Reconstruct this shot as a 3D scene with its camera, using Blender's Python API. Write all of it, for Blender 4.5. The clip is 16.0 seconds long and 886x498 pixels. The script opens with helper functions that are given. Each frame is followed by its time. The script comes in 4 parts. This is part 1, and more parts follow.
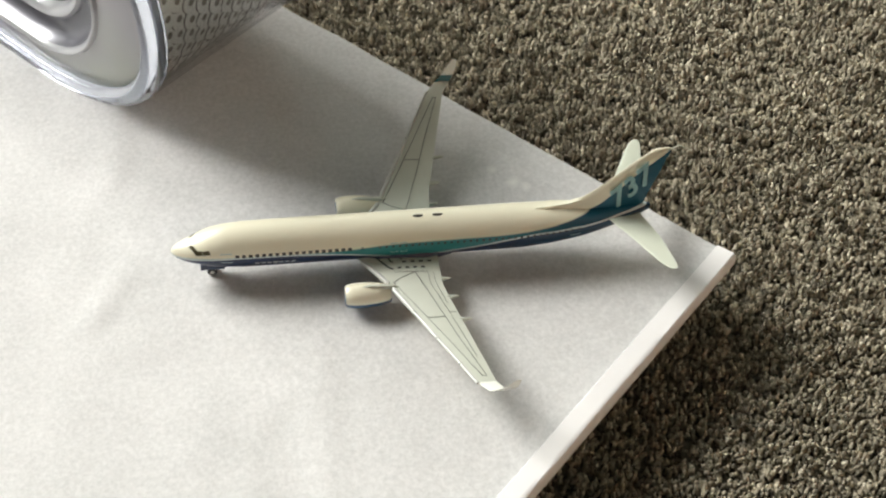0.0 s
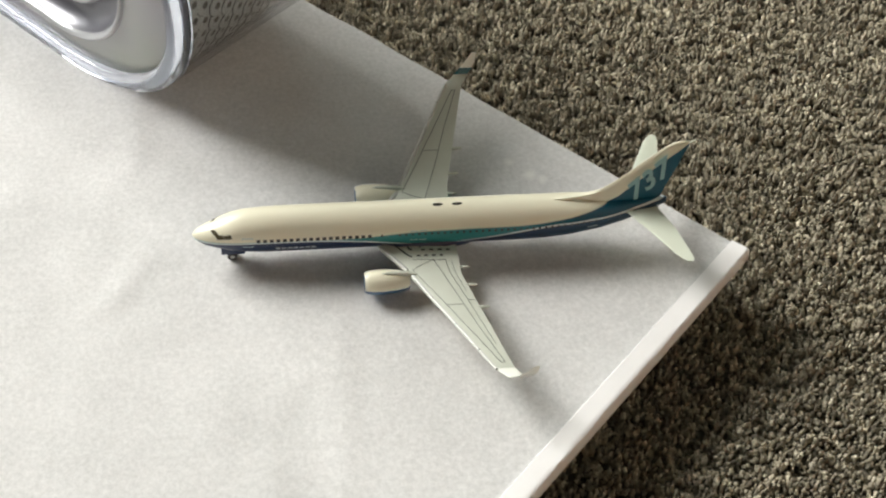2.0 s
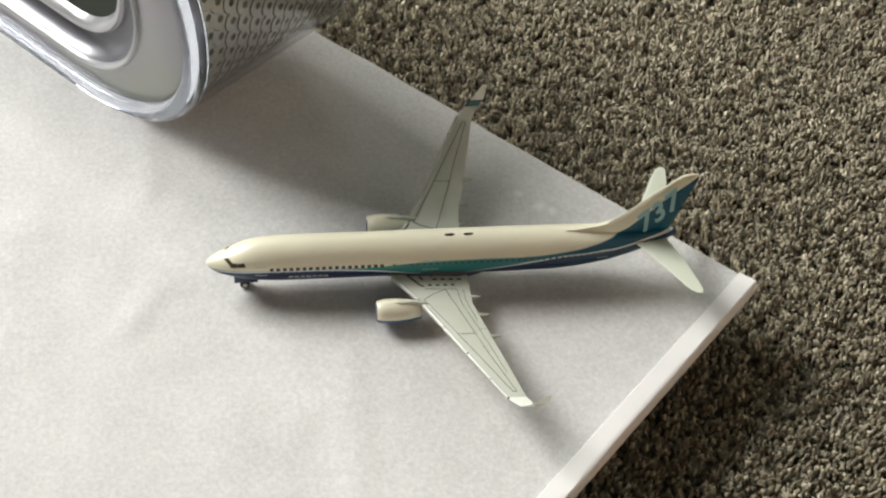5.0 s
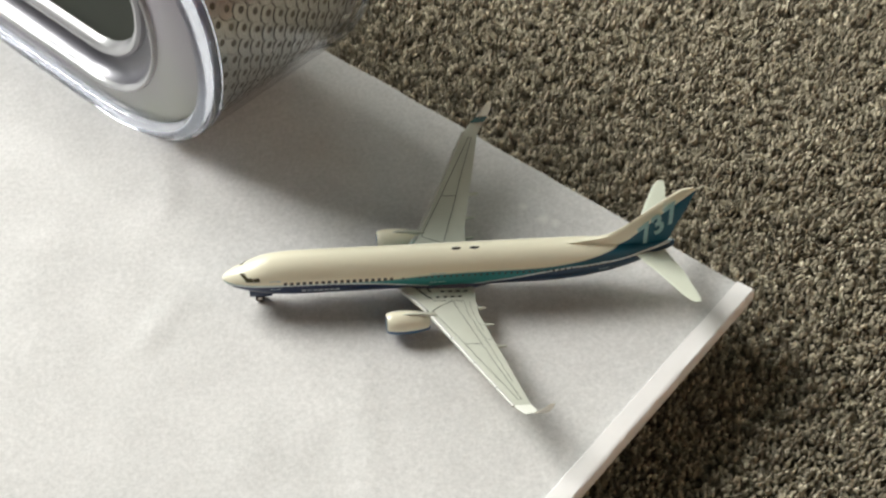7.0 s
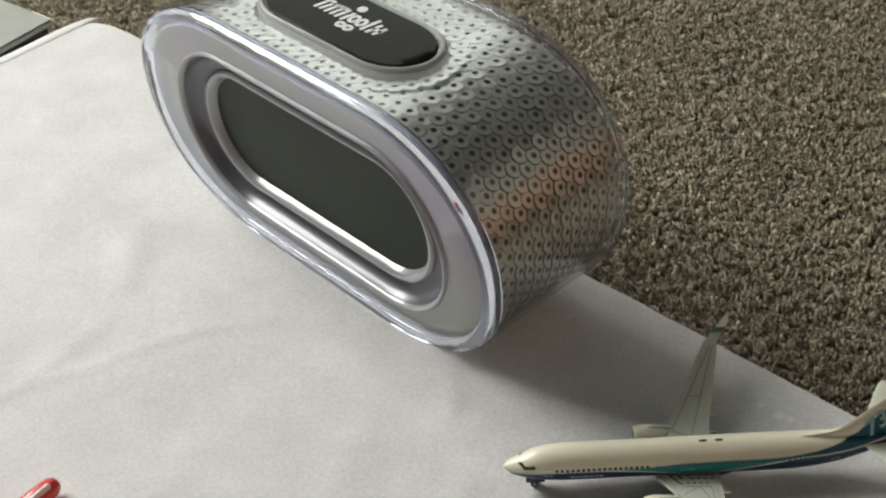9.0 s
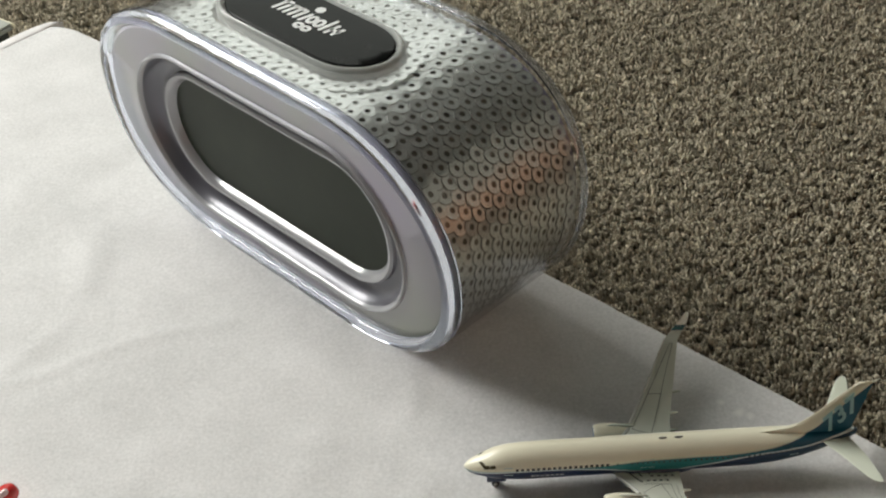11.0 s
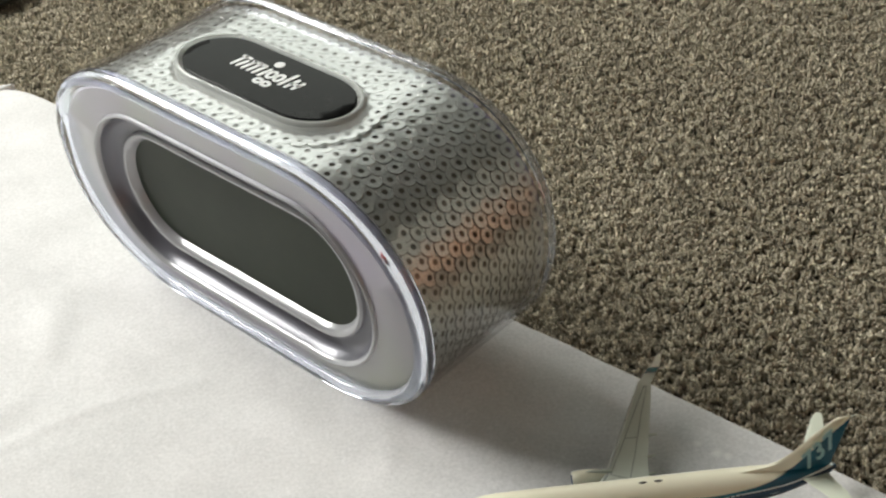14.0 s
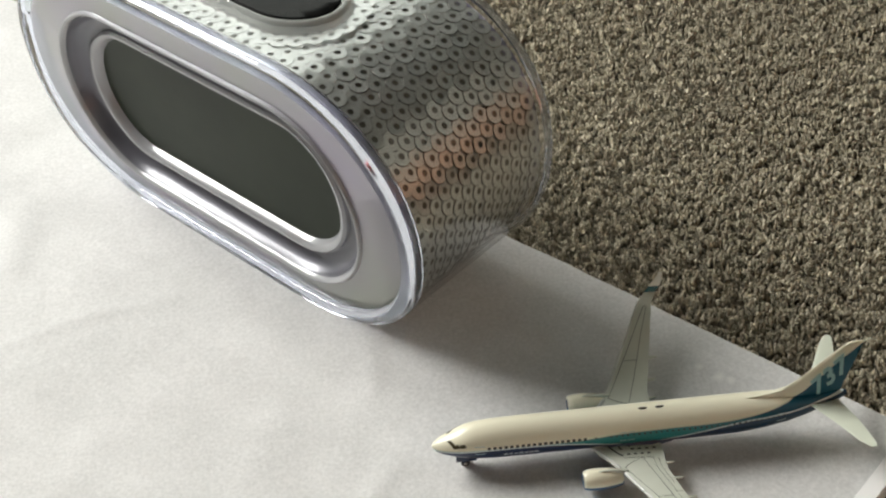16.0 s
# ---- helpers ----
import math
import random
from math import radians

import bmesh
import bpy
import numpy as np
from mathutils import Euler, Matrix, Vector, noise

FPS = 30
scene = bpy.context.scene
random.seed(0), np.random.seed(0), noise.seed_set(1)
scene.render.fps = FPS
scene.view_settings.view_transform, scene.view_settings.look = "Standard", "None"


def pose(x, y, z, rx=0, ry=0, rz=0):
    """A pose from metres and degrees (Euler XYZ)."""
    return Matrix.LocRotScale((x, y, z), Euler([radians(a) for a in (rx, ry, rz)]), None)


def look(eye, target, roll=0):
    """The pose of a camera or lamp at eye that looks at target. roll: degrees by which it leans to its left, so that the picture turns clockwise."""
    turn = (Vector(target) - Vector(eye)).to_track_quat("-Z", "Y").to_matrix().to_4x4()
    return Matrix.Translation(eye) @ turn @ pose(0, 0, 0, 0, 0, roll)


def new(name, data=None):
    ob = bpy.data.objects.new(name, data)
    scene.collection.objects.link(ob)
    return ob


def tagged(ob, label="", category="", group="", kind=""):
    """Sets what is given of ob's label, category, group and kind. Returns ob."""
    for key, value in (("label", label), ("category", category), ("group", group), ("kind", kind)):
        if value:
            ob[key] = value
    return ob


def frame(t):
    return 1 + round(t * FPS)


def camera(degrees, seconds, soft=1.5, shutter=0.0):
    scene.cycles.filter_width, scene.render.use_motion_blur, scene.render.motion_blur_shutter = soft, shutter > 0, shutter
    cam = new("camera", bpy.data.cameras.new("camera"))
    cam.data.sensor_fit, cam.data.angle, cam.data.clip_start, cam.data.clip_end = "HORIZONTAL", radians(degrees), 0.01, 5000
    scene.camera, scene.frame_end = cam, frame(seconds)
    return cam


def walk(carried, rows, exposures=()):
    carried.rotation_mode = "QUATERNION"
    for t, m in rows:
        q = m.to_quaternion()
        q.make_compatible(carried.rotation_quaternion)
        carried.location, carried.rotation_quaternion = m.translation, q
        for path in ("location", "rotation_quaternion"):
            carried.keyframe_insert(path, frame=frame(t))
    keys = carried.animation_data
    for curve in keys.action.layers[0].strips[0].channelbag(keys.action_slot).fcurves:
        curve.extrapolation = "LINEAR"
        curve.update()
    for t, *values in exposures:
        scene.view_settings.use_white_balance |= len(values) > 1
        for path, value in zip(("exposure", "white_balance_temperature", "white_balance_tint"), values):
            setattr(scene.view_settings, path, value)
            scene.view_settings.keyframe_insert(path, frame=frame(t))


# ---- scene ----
# ---- camera ----
cam = camera(35.96, 16.0, soft=2.1, shutter=0.5)
PATH = [
    (0, 0.0223, -0.1886, 0.2288, 40.19, -2.67, -7.49),
    (0.5, 0.0214, -0.1956, 0.2343, 40.33, -2.59, -7.04),
    (1, 0.0242, -0.1988, 0.2376, 40.93, -2.67, -7.33),
    (1.5, 0.0197, -0.1941, 0.2303, 40.38, -3.38, -7.19),
    (2, 0.0155, -0.1933, 0.2275, 40.64, -3.69, -6.97),
    (2.5, 0.0150, -0.1920, 0.2251, 39.82, -3.52, -6.70),
    (3, 0.0169, -0.1904, 0.2248, 39.15, -3.44, -6.93),
    (3.5, 0.0162, -0.1931, 0.2282, 40.77, -3.31, -6.86),
    (4, 0.0151, -0.1961, 0.2308, 41.97, -3.24, -6.63),
    (4.5, 0.0137, -0.1970, 0.2327, 42.62, -3.51, -6.17),
    (4.7, 0.0118, -0.1951, 0.2285, 42.44, -4.19, -6.82),
    (6.8, 0.0101, -0.1960, 0.2372, 41.29, -3.94, -6.77),
    (7, 0.0113, -0.2004, 0.2393, 42.00, -3.39, -6.88),
    (7.5, 0.0139, -0.2045, 0.2413, 43.55, -3.61, -7.26),
    (8, 0.0129, -0.2066, 0.2458, 46.55, -2.65, -7.52),
    (8.2, 0.0092, -0.2233, 0.2550, 49.59, -0.37, -5.25),
    (8.4, 0.0087, -0.2346, 0.2666, 50.81, 1.96, -2.53),
    (8.5, 0.0012, -0.2393, 0.2780, 50.81, 2.57, -1.82),
    (8.9, -0.0026, -0.2472, 0.2807, 51.69, 3.47, -0.26),
    (9, -0.0008, -0.2424, 0.2787, 50.91, 3.70, -0.57),
    (9.5, -0.0006, -0.2448, 0.2830, 51.17, 3.49, -1.46),
    (9.7, -0.0004, -0.2448, 0.2813, 51.29, 2.79, -1.75),
    (11.8, 0.0046, -0.2377, 0.2723, 50.40, 3.96, -2.27),
    (12, 0.0044, -0.2331, 0.2697, 49.15, 2.97, -3.04),
    (12.5, 0.0027, -0.2382, 0.2718, 50.09, 3.01, -2.59),
    (13, 0.0033, -0.2409, 0.2749, 51.83, 2.82, -3.36),
    (13.5, 0.0079, -0.2424, 0.2776, 52.77, 3.55, -4.36),
    (14, -0.0009, -0.2397, 0.2765, 52.81, 3.94, -4.62),
    (14.5, -0.0055, -0.2310, 0.2688, 51.61, 3.15, -4.75),
    (15, -0.0060, -0.2261, 0.2653, 50.78, 2.98, -4.93),
    (15.5, -0.0053, -0.2210, 0.2627, 49.30, 3.00, -4.98),
    (16, -0.0034, -0.2215, 0.2624, 49.11, 3.02, -5.08),
]
walk(cam, [(r[0], pose(*r[1:])) for r in PATH], exposures=[(0.0, -0.07), (1.5, -0.12), (2.5, -0.19), (3.3, -0.19), (4.5, -0.21), (7.5, -0.21), (8.4, -0.34), (9.0, -0.79), (9.7, -0.76), (12.0, -0.67), (13.0, -0.51), (14.5, -0.42), (16.0, -0.44)])

MM = 0.001
FLOOR_Z = -16.0          # carpet below the board's top, in millimetres
WIN_TURN = 136.2         # the window lies this way, degrees from +x

# ---- world and light ----
world = bpy.data.worlds.new("world")
scene.world = world
world.use_nodes = True
wn = world.node_tree
sky = wn.nodes.new("ShaderNodeTexSky")
sky.sky_type = "NISHITA"
sky.sun_disc = False
sky.sun_elevation = radians(48)
sky.sun_rotation = radians(250)
wn.nodes["Background"].inputs["Strength"].default_value = 0.15
wn.links.new(sky.outputs[0], wn.nodes["Background"].inputs["Color"])


def in_room(x, y, z):
    """A place given by metres towards the window, along its wall, and up from the board's top."""
    a = radians(WIN_TURN)
    return Vector((x * math.cos(a) - y * math.sin(a), x * math.sin(a) + y * math.cos(a), z))


daylight = bpy.data.lights.new("window_light", "AREA")
daylight.shape, daylight.size, daylight.size_y = "RECTANGLE", 0.80, 0.54
daylight.energy = 35.0
daylight.color = (1.0, 0.985, 0.93)
lamp = new("window_light", daylight)
lamp.matrix_world = look(in_room(1.13, 0.11, 0.87), in_room(0.0, 0.0, 0.05))


# ---- materials ----
def material(name, color=(0.8, 0.8, 0.8), rough=0.5, metal=0.0, coat=0.0, spec=0.5):
    m = bpy.data.materials.new(name)
    m.use_nodes = True
    b = m.node_tree.nodes["Principled BSDF"]
    b.inputs["Base Color"].default_value = (*color, 1)
    b.inputs["Roughness"].default_value = rough
    b.inputs["Metallic"].default_value = metal
    b.inputs["Coat Weight"].default_value = coat
    b.inputs["Coat Roughness"].default_value = 0.08
    b.inputs["Specular IOR Level"].default_value = spec
    return m


def nd(m, kind, **inputs):
    n = m.node_tree.nodes.new(kind)
    for k, v in inputs.items():
        n.inputs[k.replace("_", " ")].default_value = v
    return n


def wire(m, a, b, out=0, inp=0):
    m.node_tree.links.new(a.outputs[out], b.inputs[inp])


def bsdf(m):
    return m.node_tree.nodes["Principled BSDF"]


def grain(m, c1, c2, scale, detail=6, rough=0.6, bump=0.0, bump_scale=None, dist=0.0002, lo=0.3, hi=0.7, inp="Base Color"):
    """Mottle the base colour between c1 and c2, and lay a fine relief on it."""
    co = nd(m, "ShaderNodeTexCoord")
    n1 = nd(m, "ShaderNodeTexNoise", Scale=scale, Detail=detail, Roughness=rough)
    wire(m, co, n1, 3)
    r = nd(m, "ShaderNodeValToRGB")
    r.color_ramp.elements[0].position, r.color_ramp.elements[1].position = lo, hi
    r.color_ramp.elements[0].color, r.color_ramp.elements[1].color = (*c1, 1), (*c2, 1)
    wire(m, n1, r)
    wire(m, r, bsdf(m), 0, inp)
    if bump:
        n2 = nd(m, "ShaderNodeTexNoise", Scale=bump_scale or scale * 4, Detail=5, Roughness=0.65)
        wire(m, co, n2, 3)
        b = nd(m, "ShaderNodeBump", Strength=bump, Distance=dist)
        wire(m, n2, b, 0, "Height")
        wire(m, b, bsdf(m), 0, "Normal")
    return m


def clear_plastic(name, tint, gloss_rough=0.05, low=0.05, high=0.7):
    """Clear moulded plastic: see-through, with gloss that grows towards the edges."""
    m = bpy.data.materials.new(name)
    m.use_nodes = True
    t = m.node_tree
    t.nodes.remove(t.nodes["Principled BSDF"])
    tr = nd(m, "ShaderNodeBsdfTransparent", Color=(*tint, 1))
    gl = nd(m, "ShaderNodeBsdfGlossy", Roughness=gloss_rough)
    fr = nd(m, "ShaderNodeLayerWeight", Blend=0.5)
    pw = nd(m, "ShaderNodeMath")
    pw.operation = "POWER"
    pw.inputs[1].default_value = 3.5
    mr = nd(m, "ShaderNodeMapRange")
    mr.inputs[3].default_value, mr.inputs[4].default_value = low, high
    mx = nd(m, "ShaderNodeMixShader")
    wire(m, fr, pw, 1)
    wire(m, pw, mr)
    wire(m, mr, mx)
    wire(m, tr, mx, 0, 1)
    wire(m, gl, mx, 0, 2)
    wire(m, mx, t.nodes["Material Output"])
    return m


def paper_material():
    m = material("paper", (0.76, 0.75, 0.75), 0.72)
    co = nd(m, "ShaderNodeTexCoord")
    big = nd(m, "ShaderNodeTexNoise", Scale=45.0, Detail=5.0, Roughness=0.6)
    fine = nd(m, "ShaderNodeTexNoise", Scale=900.0, Detail=6.0, Roughness=0.75)
    wire(m, co, big, 3)
    wire(m, co, fine, 3)
    mx = nd(m, "ShaderNodeMath")
    mx.operation = "MULTIPLY_ADD"
    mx.inputs[1].default_value = 0.55
    wire(m, big, mx)
    wire(m, fine, mx, 0, 2)
    r = nd(m, "ShaderNodeValToRGB")
    r.color_ramp.elements[0].position, r.color_ramp.elements[1].position = 0.50, 1.04
    r.color_ramp.elements[0].color, r.color_ramp.elements[1].color = (0.56, 0.56, 0.555, 1), (0.82, 0.815, 0.815, 1)
    wire(m, mx, r)
    col, out = r, 0
    # pale spots by the far wing
    for x, y, size in ((0.0767, -0.0995, 0.0013), (0.0726, -0.0952, 0.0008), (0.0795, -0.1010, 0.0006)):
        far = nd(m, "ShaderNodeVectorMath")
        far.operation = "DISTANCE"
        far.inputs[1].default_value = (x, y, 0.016)
        wire(m, co, far, 3)
        add = nd(m, "ShaderNodeMath")
        add.operation = "MULTIPLY_ADD"
        add.inputs[1].default_value = 0.007
        wire(m, big, add)
        wire(m, far, add, 1, 2)
        fade = nd(m, "ShaderNodeMapRange")
        fade.inputs[1].default_value, fade.inputs[2].default_value = size + 0.0024, size + 0.0042
        fade.inputs[3].default_value, fade.inputs[4].default_value = 0.75, 0.0
        wire(m, add, fade)
        mixed = nd(m, "ShaderNodeMix")
        mixed.data_type = "RGBA"
        mixed.inputs[7].default_value = (0.93, 0.93, 0.9, 1)
        wire(m, fade, mixed, 0, 0)
        m.node_tree.links.new(col.outputs[out], mixed.inputs[6])
        col, out = mixed, 2
    wire(m, col, bsdf(m), out, "Base Color")
    b = nd(m, "ShaderNodeBump", Strength=0.4, Distance=0.0006)
    wave = nd(m, "ShaderNodeTexNoise", Scale=70.0, Detail=7.0, Roughness=0.62, Distortion=0.6)
    wire(m, co, wave, 3)
    wire(m, wave, b, 0, "Height")
    b2 = nd(m, "ShaderNodeBump", Strength=0.6, Distance=0.00012)
    wire(m, fine, b2, 0, "Height")
    wire(m, b, b2, 0, "Normal")
    wire(m, b2, bsdf(m), 0, "Normal")
    return m


PAPER = paper_material()
# the fold's brightness is partly put in its colour, whiter than the sheet
PAPER_EDGE_WHITENED = grain(material("paper_fold_whitened", (0.9, 0.88, 0.88), 0.5), (0.91, 0.895, 0.895), (0.96, 0.945, 0.945), 90, 6, 0.6, 0.15, 700, 0.0001)
BOARD_SIDE = grain(material("board_side", (0.7, 0.6, 0.57), 0.7), (0.62, 0.52, 0.49), (0.74, 0.65, 0.62), 200)
UNSEEN_DARK = grain(material("unseen_dark", (0.03, 0.03, 0.03), 0.8), (0.02, 0.02, 0.02), (0.05, 0.045, 0.04), 120)
# tones of the unseen walls and ceiling are set to steer fill light
WALL_PAINT = grain(material("wall_paint", (0.72, 0.71, 0.68), 0.7), (0.13, 0.128, 0.12), (0.16, 0.157, 0.148), 8, bump=0.1, bump_scale=300)
SOUTH_PAINT = grain(material("south_wall_paint", (0.4, 0.41, 0.37), 0.7), (0.27, 0.285, 0.255), (0.31, 0.325, 0.29), 8, bump=0.1, bump_scale=300)
EAST_PAINT = grain(material("east_wall_paint", (0.4, 0.4, 0.38), 0.7), (0.15, 0.152, 0.14), (0.18, 0.183, 0.168), 8, bump=0.1, bump_scale=300)
# tones of two unseen panels that the sequins mirror
WARM_REFLECTION = grain(material("warm_reflection", (0.62, 0.40, 0.28), 0.7), (0.88, 0.43, 0.25), (0.95, 0.52, 0.33), 8, bump=0.1, bump_scale=300)
PALE_REFLECTION = grain(material("pale_reflection", (0.7, 0.67, 0.6), 0.6), (0.66, 0.63, 0.56), (0.72, 0.69, 0.62), 8, bump=0.1, bump_scale=300)
CEILING_PAINT = grain(material("ceiling_paint", (0.8, 0.8, 0.78), 0.8), (0.13, 0.13, 0.127), (0.16, 0.16, 0.157), 6)
WHITE_GLOSS = material("white_gloss", (0.8, 0.8, 0.78), 0.35)

CREAM = (0.88, 0.845, 0.67)
TEAL = (0.025, 0.235, 0.25)
DEEP = (0.004, 0.09, 0.155)
NAVY = (0.010, 0.026, 0.078)
NAVY_AFT = (0.006, 0.042, 0.085)


def carpet_material():
    m = material("carpet_yarn", (0.16, 0.13, 0.10), 0.95, spec=0.04)
    g = nd(m, "ShaderNodeNewGeometry")
    r = nd(m, "ShaderNodeValToRGB")
    els = r.color_ramp.elements
    els[0].position, els[0].color = 0.0, (0.26, 0.235, 0.185, 1)
    els[1].position, els[1].color = 1.0, (0.80, 0.73, 0.58, 1)
    e = els.new(0.35)
    e.color = (0.43, 0.385, 0.295, 1)
    e = els.new(0.75)
    e.color = (0.61, 0.55, 0.425, 1)
    wire(m, g, r, 8)
    co = nd(m, "ShaderNodeTexCoord")
    n = nd(m, "ShaderNodeTexNoise", Scale=300.0, Detail=1.5)
    wire(m, co, n, 3)
    hsv = nd(m, "ShaderNodeHueSaturation")
    mp = nd(m, "ShaderNodeMapRange")
    mp.inputs[3].default_value, mp.inputs[4].default_value = 0.74, 1.24
    mp.inputs[1].default_value, mp.inputs[2].default_value = 0.3, 0.7
    wire(m, n, mp)
    wire(m, mp, hsv, 0, "Value")
    wire(m, r, hsv, 0, "Color")
    fib = nd(m, "ShaderNodeTexNoise", Scale=1500.0, Detail=3.0, Roughness=0.7)
    wire(m, co, fib, 3)
    mp2 = nd(m, "ShaderNodeMapRange")
    mp2.inputs[1].default_value, mp2.inputs[2].default_value = 0.3, 0.7
    mp2.inputs[3].default_value, mp2.inputs[4].default_value = 0.8, 1.2
    wire(m, fib, mp2)
    mu = nd(m, "ShaderNodeMix")
    mu.data_type, mu.blend_type = "RGBA", "MULTIPLY"
    mu.inputs[0].default_value = 1.0
    wire(m, hsv, mu, 0, 6)
    wire(m, mp2, mu, 0, 7)
    wire(m, mu, bsdf(m), 2, "Base Color")
    b = nd(m, "ShaderNodeBump", Strength=0.9, Distance=0.0006)
    wire(m, fib, b, 0, "Height")
    wire(m, b, bsdf(m), 0, "Normal")
    return m


CARPET = carpet_material()
# darker than the yarn: the pile's own shade is put in this colour
CARPET_BASE_SHADED = grain(material("carpet_base_shaded", (0.10, 0.085, 0.065), 0.95, spec=0.1), (0.11, 0.096, 0.073), (0.25, 0.22, 0.17), 300, 4, 0.7, 0.8, 380, 0.002)


# ---- small mesh helpers, in millimetres ----
def part(name, bm, mat, parent=None, label="", smooth=True):
    me = bpy.data.meshes.new(name)
    bmesh.ops.recalc_face_normals(bm, faces=bm.faces)
    bm.to_mesh(me)
    bm.free()
    me.transform(Matrix.Diagonal((MM, MM, MM, 1)))
    if smooth:
        me.polygons.foreach_set("use_smooth", [True] * len(me.polygons))
        me.set_sharp_from_angle(angle=radians(38))
    mats = mat if isinstance(mat, (list, tuple)) else [mat]
    for one in mats:
        me.materials.append(one)
    ob = new(name, me)
    ob.parent = parent
    if label:
        ob["label"] = label
    return ob


def thing(name, place, label, category, group=""):
    ob = new(name)
    ob.empty_display_size = 0.01
    ob.matrix_world = place
    return tagged(ob, label, category, group)


def loft(bm, rings, cap0=True, cap1=True, loop=True):
    rows = [[bm.verts.new(p) for p in ring] for ring in rings]
    n = len(rows[0])
    for a, b in zip(rows, rows[1:]):
        for i in range(n if loop else n - 1):
            j = (i + 1) % n
            bm.faces.new((a[i], a[j], b[j], b[i]))
    if cap0:
        bm.faces.new(rows[0])
    if cap1:
        bm.faces.new(rows[-1])
    return rows


def box(bm, x0, x1, y0, y1, z0, z1, m=None):
    vs = [Vector((x, y, z)) for x in (x0, x1) for y in (y0, y1) for z in (z0, z1)]
    v = [bm.verts.new(m @ p if m else p) for p in vs]
    for f in ((0, 1, 3, 2), (4, 6, 7, 5), (0, 4, 5, 1), (2, 3, 7, 6), (0, 2, 6, 4), (1, 5, 7, 3)):
        bm.faces.new([v[i] for i in f])


def tube(bm, pts, radii, n=10):
    """A tapered tube along points."""
    pts = [Vector(p) for p in pts]
    rings = []
    for i, p in enumerate(pts):
        d = (pts[min(i + 1, len(pts) - 1)] - pts[max(i - 1, 0)]).normalized()
        s = d.cross(Vector((0, 0, 1)) if abs(d.z) < 0.9 else Vector((1, 0, 0))).normalized()
        u = s.cross(d)
        r = radii[i] if isinstance(radii, (list, tuple)) else radii
        rings.append([p + r * (math.cos(2 * math.pi * k / n) * s + math.sin(2 * math.pi * k / n) * u) for k in range(n)])
    loft(bm, rings)


# ---- the room ----
def room_box(name, x0, x1, y0, y1, z0, z1, mat, label=""):
    bm = bmesh.new()
    box(bm, x0 * 1000, x1 * 1000, y0 * 1000, y1 * 1000, z0 * 1000, z1 * 1000, pose(0, 0, 0, 0, 0, WIN_TURN))
    return tagged(part(name, bm, mat, smooth=False), label, kind="structure")


F = FLOOR_Z * MM
CEIL = F + 2.4
room_box("floor", -1.2, 1.35, -2.0, 2.0, F - 0.08, F - 0.0022, CARPET_BASE_SHADED, "grey-brown carpeted floor")
room_box("ceiling", -1.2, 1.35, -2.0, 2.0, CEIL, CEIL + 0.1, CEILING_PAINT, "unseen ceiling, toned dark to cut the fill light")
room_box("wall_east", -1.35, -1.2, -2.15, 2.15, F - 0.08, CEIL + 0.1, EAST_PAINT, "unseen plain wall, toned to steer the fill light")
# unseen panels added so the sequins mirror an orange and a pale band
room_box("trim", -1.2, -1.17, -2.0, 2.0, F + 0.16, F + 0.60, WARM_REFLECTION, "unseen warm panel added for the orange reflection on the sequins")
room_box("trim", -1.2, -1.17, -2.0, 2.0, F + 0.60, F + 1.45, PALE_REFLECTION, "unseen pale panel added for the reflection above the orange")
# unseen strip added so the drum mirrors dark below the orange band
room_box("dark_strip", -1.2, -1.165, -2.0, 2.0, F - 0.005, F + 0.16, UNSEEN_DARK, "unseen dark strip added for the dark reflection below the orange")
room_box("wall_north", -1.2, 1.35, 2.0, 2.15, F - 0.08, CEIL + 0.1, WALL_PAINT, "unseen plain wall, toned to steer the fill light")
room_box("wall_south", -1.2, 1.35, -2.15, -2.0, F - 0.08, CEIL + 0.1, SOUTH_PAINT, "unseen plain wall, toned to steer the fill light")
# the window's wall, in pieces round the opening
# first opening is added, unseen, to brighten the sequins; second holds the lamp
OPENINGS = ((-1.92, -0.62, 0.45, 2.25), (-0.5, 0.62, 0.22, 1.5))
edge = -2.0
for y0, y1, z0, z1 in OPENINGS:
    room_box("wall_west", 1.2, 1.35, edge, y0, F - 0.08, CEIL, WALL_PAINT, "unseen plain wall, toned to steer the fill light")
    room_box("wall_west", 1.2, 1.35, y0, y1, F - 0.08, z0, WALL_PAINT, "unseen plain wall, toned to steer the fill light")
    room_box("wall_west", 1.2, 1.35, y0, y1, z1, CEIL, WALL_PAINT, "unseen plain wall, toned to steer the fill light")
    edge = y1
room_box("wall_west", 1.2, 1.35, edge, 2.0, F - 0.08, CEIL, WALL_PAINT, "unseen plain wall, toned to steer the fill light")
for k, (y0, y1, z0, z1) in enumerate(OPENINGS):
    win = tagged(new("window_%d" % (k + 1)), "unseen white-framed window", kind="structure")
    for a in ((y0, y0 + 0.05, z0, z1), (y1 - 0.05, y1, z0, z1), (y0 + 0.05, y1 - 0.05, z0, z0 + 0.05), (y0 + 0.05, y1 - 0.05, z1 - 0.05, z1)):
        room_box("window_frame", 1.25, 1.30, *a, WHITE_GLOSS).parent = win

# glowing backdrop added outside the openings, brightening the clock's top
BACKDROP_GLOW = bpy.data.materials.new("backdrop_glow")
BACKDROP_GLOW.use_nodes = True
BACKDROP_GLOW.node_tree.nodes.remove(bsdf(BACKDROP_GLOW))
glow = nd(BACKDROP_GLOW, "ShaderNodeEmission", Color=(0.95, 1.0, 0.91, 1), Strength=2.0)
